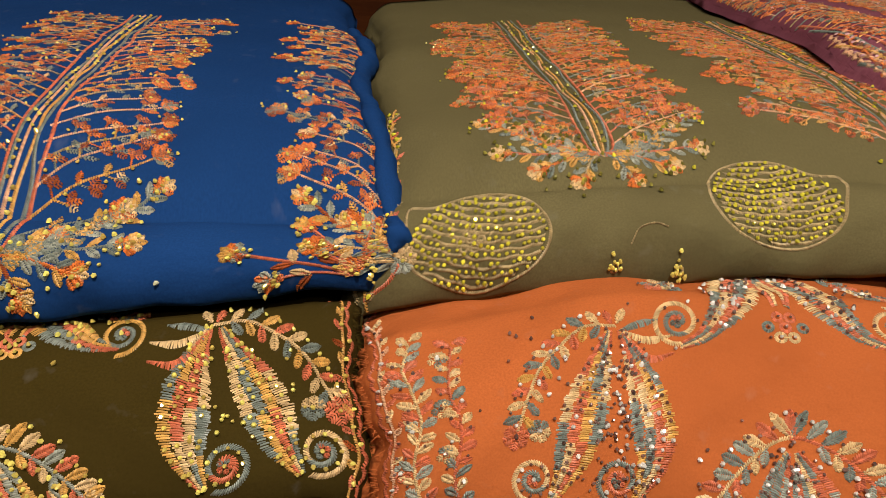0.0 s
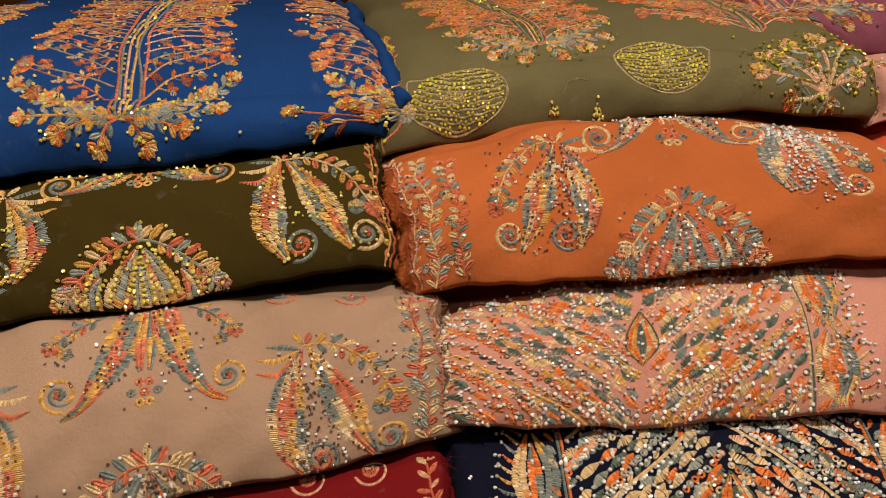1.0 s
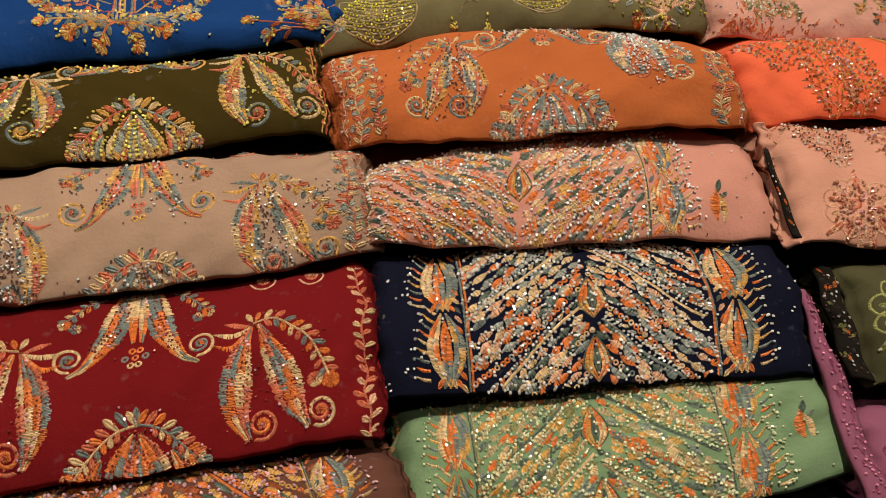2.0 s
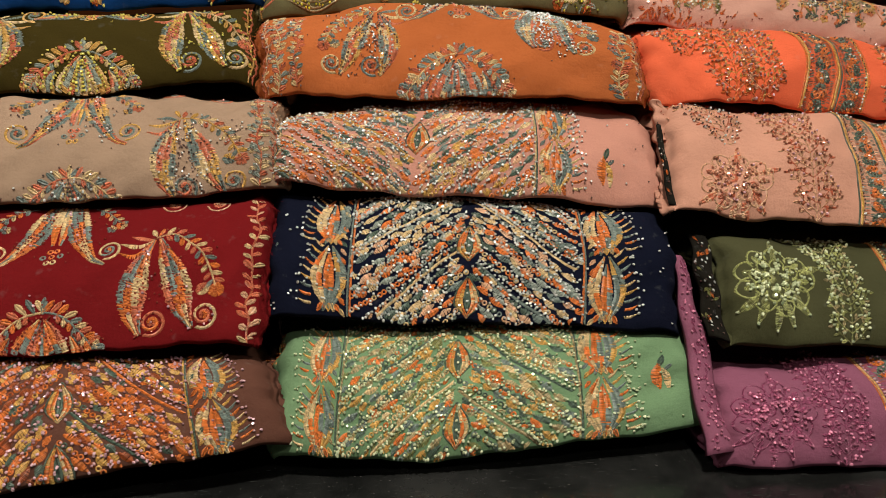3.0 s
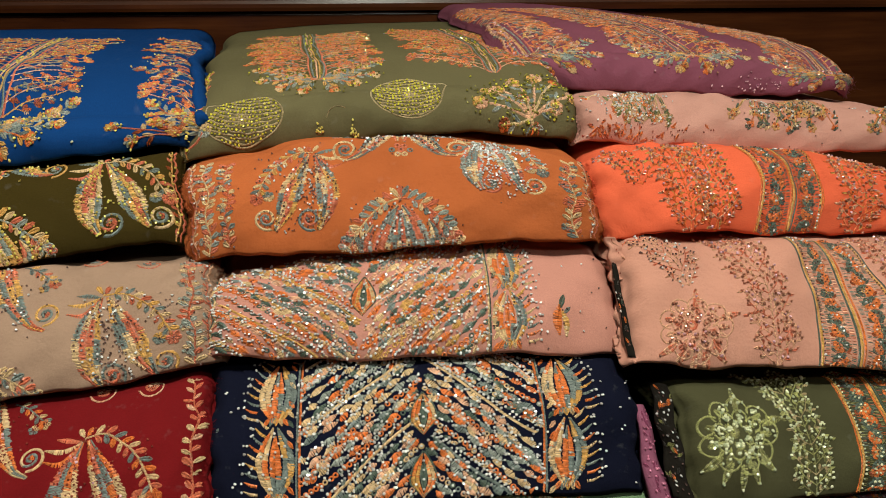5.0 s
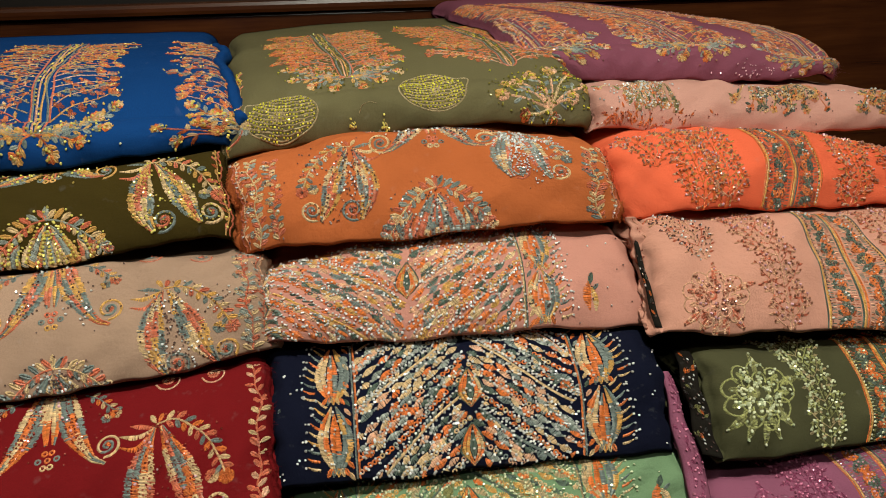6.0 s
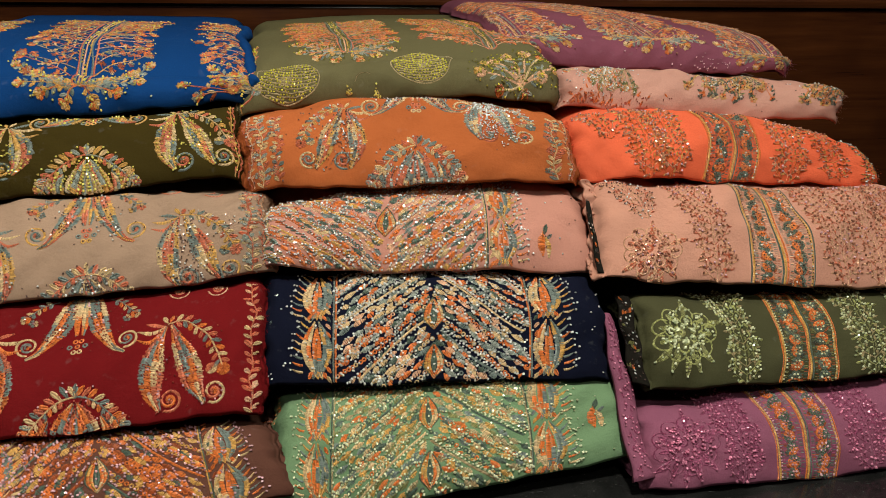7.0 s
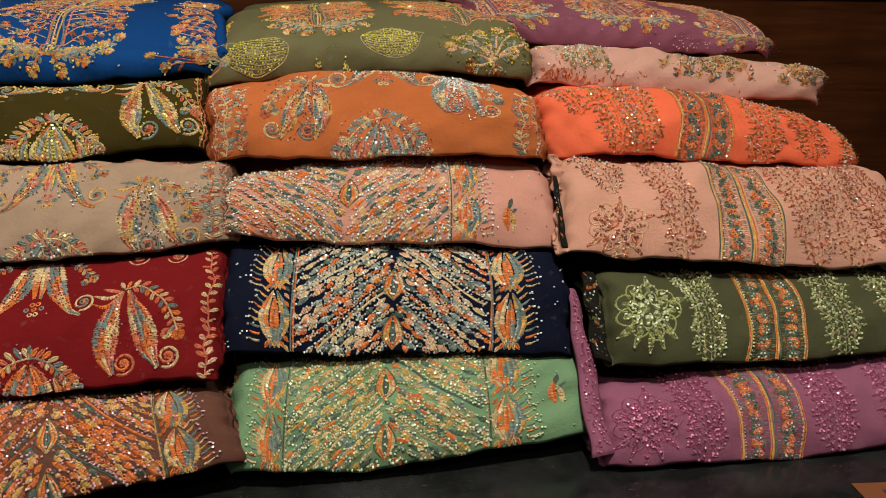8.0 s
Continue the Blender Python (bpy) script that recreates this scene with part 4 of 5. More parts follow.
chevron("brown", 0.06, 0.05, 0.245, 1.05, ("orange", "gold", "teal", "gold", "rust", "orange"), "rose", 76, (0.35,), (0.05, 0.50), 0.0, 0.9, 4.4)
chevron("pink", 0.365, 0.345, 0.295, -0.8, ("orange", "cream", "teal", "orange", "gold", "slate", "peachy", "teal"), "crystal", 81, (0.36,), (0.05, 0.52), 0.6, 1.0, 4.4)
strewn("pink", ((0.01, 0.68, 110),), "garnet", 86)
strewn("navy", ((0.01, 0.06, 7), (0.92, 0.985, 7)), "crystal", 55)
strewn("mint", ((0.82, 0.88, 20), (0.90, 0.99, 6)), "green", 65, ((0.91, 0.45, 1),))
strewn("pink", ((0.70, 0.76, 60), (0.75, 0.80, 22), (0.80, 0.99, 14)), "smoke", 85, ((0.835, 0.26, 1),))


# ---- flowering trees ----
def tree(key, u, b0, b1, spread, lean, mats, gem, seed, pack=1.0, roots=True, bud=1.0):
    """A tall stem with slanting twigs full of small flowers; b0, b1: foot and top in millimetres from the fold."""
    s = SHEETS[key]
    nd = Needle(key, seed)
    rng = nd.rng
    a = u * s.wide * 1000
    H = b1 - b0
    for k, off in enumerate((-8.5, -5.0, -1.5, 2.0, 5.5, 9.0)):
        path = [(a + off * 0.25, b0), (a + off * 0.9, b0 + 9)] + [
            (a + off * (1.0 + 0.25 * f) + lean * f + rng.normal(0, 1.0), b0 + 9 + (H - 9) * f) for f in np.linspace(0.08, 1, 12)]
        nd.rope(path, ("coral", "slate", "peachy", "gold", "slate", "coral")[k], 2.0, 1.15)
    for b in np.arange(8, H - 4, 6.0):
        nd.stone((a + lean * b / H + rng.choice((-3.3, 0.4, 3.9)), b0 + b), 1.1, gem)
    for sgn in (-1, 1):
        for b in np.arange(6 + 4 * (sgn > 0), H - 6, 13.0 / pack):
            x0 = a + sgn * 9 + lean * b / H
            ln = spread * rng.uniform(0.72, 1.10)
            rise = rng.uniform(0.50, 0.85) * ln
            path = [(x0, b0 + b), (x0 + sgn * ln * 0.42, b0 + b + rise * 0.55), (x0 + sgn * ln, b0 + b + rise)]
            if path[-1][1] > b1 + 4:
                continue
            nd.rope(path, ("slate", "coral", "gold", "peachy", "khaki")[rng.randint(5)], 1.4, 1.15)
            q, d, n, t = nd.curve(path, 10.5 / pack)
            for k in range(1, len(q)):
                ang = math.degrees(math.atan2(d[k][1], d[k][0]))
                for side in (-1, 1):
                    kind = rng.rand()
                    if kind < 0.50 * bud:
                        tip = q[k] + d[k] * 3.0 + n[k] * side * rng.uniform(3.6, 6.0)
                        nd.rope([q[k], (q[k] + tip) / 2, tip], mats[rng.randint(len(mats))], 1.1, 1.15)
                        for da in (-48, 0, 48):
                            nd.leaf(tip, ang + side * 25 + da, rng.uniform(5.0, 7.2), 4.2, ("orange", mats[rng.randint(len(mats))], "rust")[rng.randint(3)], 1.15)
                    elif kind < 0.85:
                        nd.leaf(q[k], ang + side * 44, rng.uniform(6.5, 9.5), 3.6, mats[rng.randint(len(mats))], 1.15)
                if rng.rand() < 0.55:
                    nd.stone(q[k] + rng.normal(0, 3.5, 2), 0.85, gem)
            nd.bloom(q[-1], math.degrees(math.atan2(d[-1][1], d[-1][0])), 8.5, ("orange", mats[rng.randint(len(mats))], "rust"))
            nd.gem_cloud(q[-1] + d[-1] * 6, 4, 4, 2, 0.85, gem)
    if roots:
        for sgn in (-1, 1):
            for x, y, r in ((24, 13, 7.0), (44, 26, 8.5), (56, 6, 9.0), (36, -9, 8.5), (14, -17, 8), (64, 40, 7.5)):
                path = [(a, b0 + 2), (a + sgn * x * 0.5, b0 + 1 + y * 0.25), (a + sgn * x, b0 + y)]
                nd.rope(path, mats[rng.randint(len(mats))], 2.0)
                q, d, n, t = nd.curve(path, 7.5)
                for k in range(1, len(q) - 1):
                    ang = math.degrees(math.atan2(d[k][1], d[k][0]))
                    nd.leaf(q[k], ang + 45, 9.5, 4, ("mist", "slate", "gold")[k % 3])
                    nd.leaf(q[k], ang - 45, 9.0, 4, ("slate", "gold", "mist")[k % 3])
                nd.bloom(q[-1], math.degrees(math.atan2(y, sgn * x)), r, ("orange", "cream", "gold"))
                nd.bloom(q[-1], math.degrees(math.atan2(y, sgn * x)) + 150, r * 0.55, ("rust", "orange", "gold"))
                nd.gem_cloud(q[-1], 6, 5, 9, 1.05, gem)
        nd.gem_cloud((a, b0 + 6), 8, 6, 12, 1.1, gem)
    return nd.finish("tree_motif")


BLUEM = ("orange", "gold", "slate", "rust", "cream", "slate")
tree("blue", 0.49, 27, 400, 50, 6, BLUEM, "gold", 101, 0.92)
tree("blue", 1.06, 24, 400, 60, 0, BLUEM, "gold", 102, 0.85)
tree("blue", -0.02, 24, 400, 48, 0, BLUEM, "gold", 103, 0.9)
nd = Needle("blue", 104)
bw = SHEETS["blue"].wide * 1000
nd.stone((0.705 * bw, 11), 1.2, "green")
for du, db, r, ang in ((0.795, 26, 8.5, 150), (0.875, 46, 9, 110), (0.955, 50, 8.5, 80), (0.85, 9, 8, 200), (0.965, 28, 7, 60), (0.91, 24, 7, 120)):
    q = np.array((du * bw, db))
    nd.rope([(0.955 * bw, 9), ((0.955 * bw + q[0]) / 2, (9 + db) / 2 + 1), q], "coral", 2.0)
    nd.bloom(q, ang, r, ("orange", "mist", "gold"))
    nd.bloom(q, ang + 150, r * 0.7, ("mist", "orange", "rust"))
    nd.gem_cloud(q, 4, 4, 7, 1.1, "gold")
    nd.leaf((q + (0.955 * bw, 9)) / 2, ang - 40, 11, 4.5, "cream")
    nd.leaf((q + (0.955 * bw, 9)) / 2, ang + 40, 10, 4.5, "rust")
nd.finish("corner_spray")

GREENM = ("orange", "khaki", "coral", "slate", "gold", "orange")
tree("green", 0.335, 76, 420, 54, -4, GREENM, "moss", 111, 1.2, True, 1.2)
tree("green", 0.82, 80, 420, 62, 4, GREENM, "moss", 112, 1.2, False, 1.2)


def medallion(u, v, flip, seed, rx=33.0, ry=22.0):
    """A large paisley of couched cord in bent rows, set with yellow-green stones."""
    s = SHEETS["green"]
    nd = Needle("green", seed).put(u * s.wide * 1000, v * s.high * 1000, 1, -4, flip)

    def rim(k):
        t = np.linspace(0, 2 * math.pi, 60)
        x, y = rx * k * np.cos(t), ry * k * np.sin(t)
        tip = np.exp(-((t - 2.75) / 0.24) ** 2)
        return np.c_[x - 9 * k * tip, y + 7 * k * tip]

    nd.rope(rim(1.0), "khaki", 1.6, 0.95)
    for row, y0 in enumerate(np.arange(-ry - 8, ry + 14, 2.05)):
        x = np.linspace(-rx, rx, 90)
        y = y0 + 0.006 * (x + 8) ** 2 - 0.22 * x + 0.5 * np.sin(x * 0.5 + row)
        ok = (x / (rx * 0.95)) ** 2 + (y / (ry * 0.95)) ** 2 < 1
        if abs(y0 + 1) < 7:
            ok &= (x + 4) ** 2 + (y + 1) ** 2 > 60
        line = np.c_[x[ok], y[ok]]
        if len(line) < 6:
            continue
        if row % 2:
            nd.rope(line[::3], "khaki", 1.9, 0.95)
        else:
            q, d, n, t = nd.curve(line[::2], 3.5)
            nd.stone((q + nd.rng.normal(0, 0.35, q.shape))[nd.rng.rand(len(q)) < 0.9], 0.98, "lime")
    for k in range(6):
        nd.ring((-4 + 5.0 * math.cos(k * 1.05), -1 + 5.0 * math.sin(k * 1.05)), 2.5, "khaki")
    nd.ring((-4, -1), 2.6, "khaki")
    return nd.finish("medallion", "beige cord paisley set with yellow-green stones")


medallion(0.155, 0.53, 1, 121, 35, 25)
medallion(0.560, 0.76, -1, 122, 34, 28)
nd = Needle("green", 123)
gw, gh = SHEETS["green"].wide * 1000, SHEETS["green"].high * 1000
foot = np.array((0.875 * gw, 0.25 * gh))
for x, y, r in ((-42, 12, 8), (-24, 30, 7), (-8, 40, 7.5), (12, 46, 7.5), (26, 38, 6), (-34, 26, 6.5), (20, 8, 7), (-22, -6, 6), (4, -8, 6), (34, 20, 6.5), (-6, 18, 5.5)):
    x, y = 1.18 * x, 1.12 * y
    tip = foot + (x, y)
    nd.rope([foot, foot + (x * 0.45, y * 0.62), tip], "peachy" if r > 6.2 else "cream", 2.8)
    nd.flower(tip, r * 0.85, ("peachy", "gold") if r > 6.2 else ("rust", "orange"), 6, "gold")
    nd.gem_cloud(tip, 7, 6, 16, 1.0, "moss")
    nd.leaf(foot + (x * 0.6, y * 0.7), math.degrees(math.atan2(y, x)) + 50, 11, 4.5, "mist")
    nd.leaf(foot + (x * 0.4, y * 0.5), math.degrees(math.atan2(y, x)) - 50, 11, 4.5, "slate")
nd.gem_cloud(foot + (0, 20), 32, 20, 150, 1.0, "moss")
nd.finish("flower_spray")
nd = Needle("green", 124)
nd.rope([(0.355 * gw, 20), (0.365 * gw, 27), (0.385 * gw, 29), (0.40 * gw, 27)], "khaki", 0.9)
nd.finish("loose_thread")
nd = Needle("green", 125)
nd.rope([(0.02 * gw, 6), (0.045 * gw, 12), (0.055 * gw, 20)], "coral", 2.2)
nd.flower((0.06 * gw, 22), 6, ("mist", "cream"), 6, "gold")
nd.finish("small_sprig")
for k, (x, y) in enumerate(((0.335, 0.17), (0.42, 0.12))):
    nd = Needle("green", 126 + k)
    nd.gem_cloud((x * gw, y * gh), 2.0, 4.5, 13, 0.95, "gold")
    nd.ring((x * gw, y * gh), 2.6, "khaki")
    nd.finish("stone_cluster")

PURP = ("orange", "gold", "slate", "peachy", "teal")
tree("purple", 0.485, 40, 400, 46, -75, PURP, "copper", 131, 1.2, True, 1.3)
tree("purple", 0.915, 26, 400, 40, -30, PURP, "copper", 132, 1.3, True, 1.3)
tree("purple", 0.05, 38, 400, 36, -45, PURP, "copper", 133, 1.3, True, 1.3)
nd = Needle("purple", 134)
pw = SHEETS["purple"].wide * 1000
nd.gem_cloud((0.70 * pw, 9), 26, 5, 40, 0.8, "rose")
nd.ring((0.70 * pw, 8), 2.2, "mauve")
nd.finish("stone_border")


# ---- right pile ----
def sprays(key, us, mats, gem, seed):
    s = SHEETS[key]
    nd = Needle(key, seed)
    W, H = s.wide * 1000, s.high * 1000
    for u in us:
        for k in range(24):
            x = nd.rng.normal(0, 22)
            top, low = H * 1.05, H * nd.rng.uniform(0.30, 0.85)
            tip = np.array((u * W + x, low))
            nd.rope([(u * W + x * 0.3, top + 6), (u * W + x * 0.7, (top + low) / 2 + 3), tip], mats[k % len(mats)], 1.1)
            nd.flower(tip, nd.rng.uniform(3.0, 4.6), (mats[k % len(mats)], mats[(k + 1) % len(mats)]), 5, gem)
            nd.leaf(tip + (0, 4), nd.rng.uniform(20, 160), 7, 3, "teal" if k % 2 else "moss")
        nd.gem_cloud((u * W, H * 0.72), 24, H * 0.22, 60, 0.95, gem)
    return nd.finish("flower_spray")


sprays("rpink", (0.13, 0.19), ("cream", "orange", "moss", "peachy"), "crystal", 141)
sprays("rpink", (0.57, 0.64), ("gold", "orange", "teal", "cream"), "smoke", 142)
sprays("rpink", (0.93, 0.97), ("gold", "teal", "orange"), "smoke", 143)
nd = Needle("rpink", 144)
rw, rh = SHEETS["rpink"].wide * 1000, SHEETS["rpink"].high * 1000
for k in range(60):
    p = (abs(nd.rng.normal(0, 0.14)) * rw + 10, abs(nd.rng.normal(0, 0.14)) * rh + 2)
    nd.leaf(p, nd.rng.uniform(20, 160), 6, 2.6, ("flame", "orange", "coral")[k % 3])
nd.gem_cloud((0.16 * rw, 0.16 * rh), 40, 5, 50, 0.9, "garnet")
nd.finish("leaf_scatter")


def band(key, lo, hi, mats, ground, gem, seed, bow=0.0):
    """A woven-in border that runs over the fold: three corded edges with rosettes between."""
    s = SHEETS[key]
    nd = Needle(key, seed)
    W, H = s.wide * 1000, s.high * 1000

    def line(f, n=9):
        t = np.linspace(0.005, 1.03, n)
        u0, u1 = lo[0] + (lo[1] - lo[0]) * f, hi[0] + (hi[1] - hi[0]) * f
        return np.c_[(u0 + (u1 - u0) * t + bow * np.sin(np.pi * t)) * W, t * H]

    width = (lo[1] - lo[0]) * W
    for f, w, m in ((0.0, 1.6, mats[0]), (0.035, 2.4, mats[1]), (0.475, 2.2, mats[0]), (0.51, 2.6, mats[1]), (0.55, 2.0, mats[2]), (0.955, 2.4, mats[1]), (0.99, 1.6, mats[0])):
        nd.rope(line(f), m, w, 0.9)
    for f0, f1 in ((0.06, 0.45), (0.58, 0.93)):
        for k in range(6):
            f = f0 + (f1 - f0) * (k + 0.5) / 6
            q, d, n, t = nd.curve(line(f), 1.5)
            keep = nd.rng.rand(len(q)) < 0.86
            q, d, n = q[keep], d[keep], n[keep]
            hw = width * (f1 - f0) / 12
            mat = [ground[i] for i in nd.rng.randint(0, len(ground), len(q))]
            nd.stitches(q - n * hw * 0.9, q + n * hw * 0.9 + d * 0.6, 0.9, 0.35, mat)
        q, d, n, t = nd.curve(line((f0 + f1) / 2), 13.5)
        for k, p in enumerate(q):
            nd.flower(p + (0, 4), 6.4, (mats[0] if k % 2 else mats[2], mats[2] if k % 2 else mats[0]), 7, None)
            nd.ring(p + (0, 4), 2.8, mats[(k + 2) % len(mats)])
            tt = np.linspace(0, 6.28, 7)[:-1] + k
            nd.stone(p + (0, 4) + np.c_[np.cos(tt), np.sin(tt)] * 4.0, 1.05, gem)
            nd.leaf(p + (-5, -3), 130, 6, 3, ground[k % len(ground)])
            nd.leaf(p + (5, -3), 50, 6, 3, ground[(k + 1) % len(ground)])
    for f in (0.055, 0.94):
        nd.gem_line(line(f), 3.6, 0.95, gem, 0.3)
    return nd.finish("patterned_band")


def plant(key, u0, u1, mats, gem, seed, spread=20.0, thick=1.0, lo=0.01, hi=1.02):
    """A tone-on-tone sprig of thin stems that climbs over the fold, dotted with stones."""
    s = SHEETS[key]
    nd = Needle(key, seed)
    rng = nd.rng
    W, H = s.wide * 1000, s.high * 1000
    stem = [(u0 * W, lo * H), ((u0 + u1) / 2 * W + 4, (lo + hi) / 2 * H), (u1 * W, hi * H)]
    nd.rope(stem, mats[0], 1.3)
    q, d, n, t = nd.curve(stem, 8.5)
    for k in range(len(q)):
        for side in (-1, 1):
            ln = 1.5 * spread * rng.uniform(0.6, 1.1)
            tip = q[k] + n[k] * side * ln * 0.75 + d[k] * ln * 0.75
            path = [q[k], (q[k] + tip) / 2 + n[k] * side * 2.5, tip]
            nd.rope(path, mats[k % len(mats)], 1.0)
            c, e, m, tt = nd.curve(path, 4.4)
            for j in range(1, len(c)):
                ang = math.degrees(math.atan2(e[j][1], e[j][0]))
                w = 1 if j % 2 else -1
                if rng.rand() < 0.95 * thick:
                    nd.leaf(c[j], ang + w * 50, 5.0 + thick, 1.2 + 1.4 * thick, mats[rng.randint(len(mats))])
                nd.stone(c[j] - m[j] * w * rng.uniform(1.6, 3.2) + rng.normal(0, 1.3, 2), 1.2, gem)
            nd.stone(tip + e[-1] * 1.6, 1.3, gem)
    return nd.finish("sprig_motif")


def rose(key, u, v, scale, mats, gem, seed):
    """A large open flower in corded scallops, crowded with stones."""
    s = SHEETS[key]
    nd = Needle(key, seed).put(u * s.wide * 1000, v * s.high * 1000, scale)
    for r, n in ((21, 9), (14, 8), (8, 6)):
        for k in range(n):
            a = 2 * math.pi * (k + r * 0.05) / n
            c = np.array((r * math.cos(a), r * 0.85 * math.sin(a)))
            t = np.linspace(a - 1.9, a + 1.9, 14)
            nd.rope(c + np.c_[np.cos(t), np.sin(t)] * r * 0.36, mats[0], 1.5, 0.9)
            nd.gem_cloud(c * nd.rng.uniform(0.85, 1.1), r * 0.15, r * 0.15, 6, 1.4, gem)
            nd.leaf(c * 0.75, math.degrees(a) + nd.rng.uniform(-20, 20), r * 0.42, 4.6, mats[k % len(mats)])
    nd.ring((-3, 2), 4.5, mats[1])
    nd.ring((-3, 2), 2.0, mats[0])
    for x, y, a in ((9, -22, -65), (0, -25, -88), (-11, -22, -112), (18, -17, -45), (-20, -18, -150), (24, 8, 10), (3, 23, 85)):
        p, e = np.array((x, y)), np.array((math.cos(radians(a)), math.sin(radians(a))))
        nd.satin([p * 0.8, p, p + e * 9], (3, 6.5, 5.5, 2.5), mats, split=True, block=5)
        nd.stone(np.array([p + e * 3, p + e * 9]), 1.3, gem)
    return nd.finish("rose_motif")


ORM = ("flame", "peachy", "flame", "gold")
plant("orange", 0.24, 0.20, ORM, "copper", 151, 21, 1.1)
plant("orange", 0.31, 0.28, ORM, "copper", 152, 18, 1.0)
plant("orange", 0.71, 0.69, ORM, "copper", 153, 20, 1.1)
plant("orange", 0.86, 0.80, ORM, "copper", 154, 16, 0.9, 0.1)
plant("orange", 0.12, 0.05, ORM, "copper", 155, 12, 0.9, 0.55)
plant("orange", 0.97, 0.95, ("gold", "teal", "orange"), "smoke", 156, 10, 1.0)
band("orange", (0.425, 0.605), (0.385, 0.575), ("orange", "gold", "teal"), ("teal", "teal", "rust", "dark"), "smoke", 157, 0.02)

PEM = ("peachy", "peachy", "coral")
plant("peach", 0.345, 0.275, PEM, "copper", 161, 20, 0.9)
plant("peach", 0.715, 0.665, PEM, "copper", 162, 22, 0.9)
plant("peach", 0.82, 0.78, PEM, "copper", 163, 16, 0.8)
plant("peach", 0.95, 0.86, ("peachy", "rust", "coral"), "copper", 164, 20, 0.9)
plant("peach", 0.15, 0.06, PEM, "smoke", 165, 18, 0.7, 0.60)
rose("peach", 0.15, 0.26, 1.3, ("peachy", "coral"), "copper", 166)
band("peach", (0.440, 0.615), (0.410, 0.590), ("teal", "gold", "orange"), ("peachy", "teal", "rust", "teal"), "smoke", 167, 0.015)

OLM = ("moss", "lime", "khaki")
rose("olive2", 0.115, 0.52, 1.35, ("lime", "moss"), "green", 171)
plant("olive2", 0.315, 0.265, OLM, "green", 172, 21, 1.3)
plant("olive2", 0.725, 0.675, OLM, "green", 173, 20, 1.3)
plant("olive2", 0.93, 0.86, OLM, "green", 174, 20, 1.3)
band("olive2", (0.430, 0.610), (0.405, 0.575), ("orange", "gold", "teal"), ("moss", "rust", "teal", "dark"), "green", 175, 0.01)

MAM = ("mauve", "mauve")
rose("mauve", 0.115, 0.46, 1.38, ("mauve", "mauve"), "orchid", 181)
plant("mauve", 0.285, 0.245, MAM, "orchid", 182, 20, 1.3)
plant("mauve", 0.675, 0.635, MAM, "orchid", 183, 20, 1.3)
plant("mauve", 0.88, 0.82, MAM, "orchid", 184, 19, 1.3)
band("mauve", (0.390, 0.570), (0.345, 0.555), ("orange", "gold", "teal"), ("slate", "rust", "teal", "mauve"), "rose", 185, 0.01)

for k in range(4):
    nd = Needle("black%d" % k, 190 + k)
    nd.stone(np.c_[nd.rng.uniform(0.03, 0.98, 260) * 385, nd.rng.uniform(2, 150, 260)], 1.1, "smoke")
    nd.rope([(370, 4), (366, 40), (371, 90)], "khaki", 1.6)
    nd.finish("sequin_border")


# ---- loose corners that stand up beside the next fabric ----
class Strip:
    """A narrow bent piece of a fabric between two edge lines; u across it, v from its lower to its upper end."""

    def __init__(self, lower, upper, bow=0.004, phase=0.0, sway=0.0016):
        self.low, self.top = [np.array(p) for p in lower], [np.array(p) for p in upper]
        self.bow, self.phase, self.sway, self.depth = bow, phase, sway, 1.1
        self.wide = float(np.linalg.norm(self.low[1] - self.low[0]))
        self.high = float(np.linalg.norm(self.top[0] - self.low[0]))
        n = np.cross(self.low[1] - self.low[0], self.top[0] - self.low[0])
        self.out = n / np.linalg.norm(n)

    def at(self, u, v):
        u, v = np.asarray(u, float)[:, None], np.clip(np.asarray(v, float), 0, 1)[:, None]
        p = (self.low[0] * (1 - u) + self.low[1] * u) * (1 - v) + (self.top[0] * (1 - u) + self.top[1] * u) * v
        wave = np.sin(math.pi * u) + 0.5 * np.sin(9.0 * v + 2.0 * u + self.phase) + 0.25 * np.sin(23.0 * v + self.phase)
        return p + self.out * self.bow * wave + np.array((1, 0, 0)) * self.sway * np.sin(15.0 * v + self.phase)

    def quick(self, u, v):
        return self.at(u, v), np.repeat(self.out[None], len(u), 0)


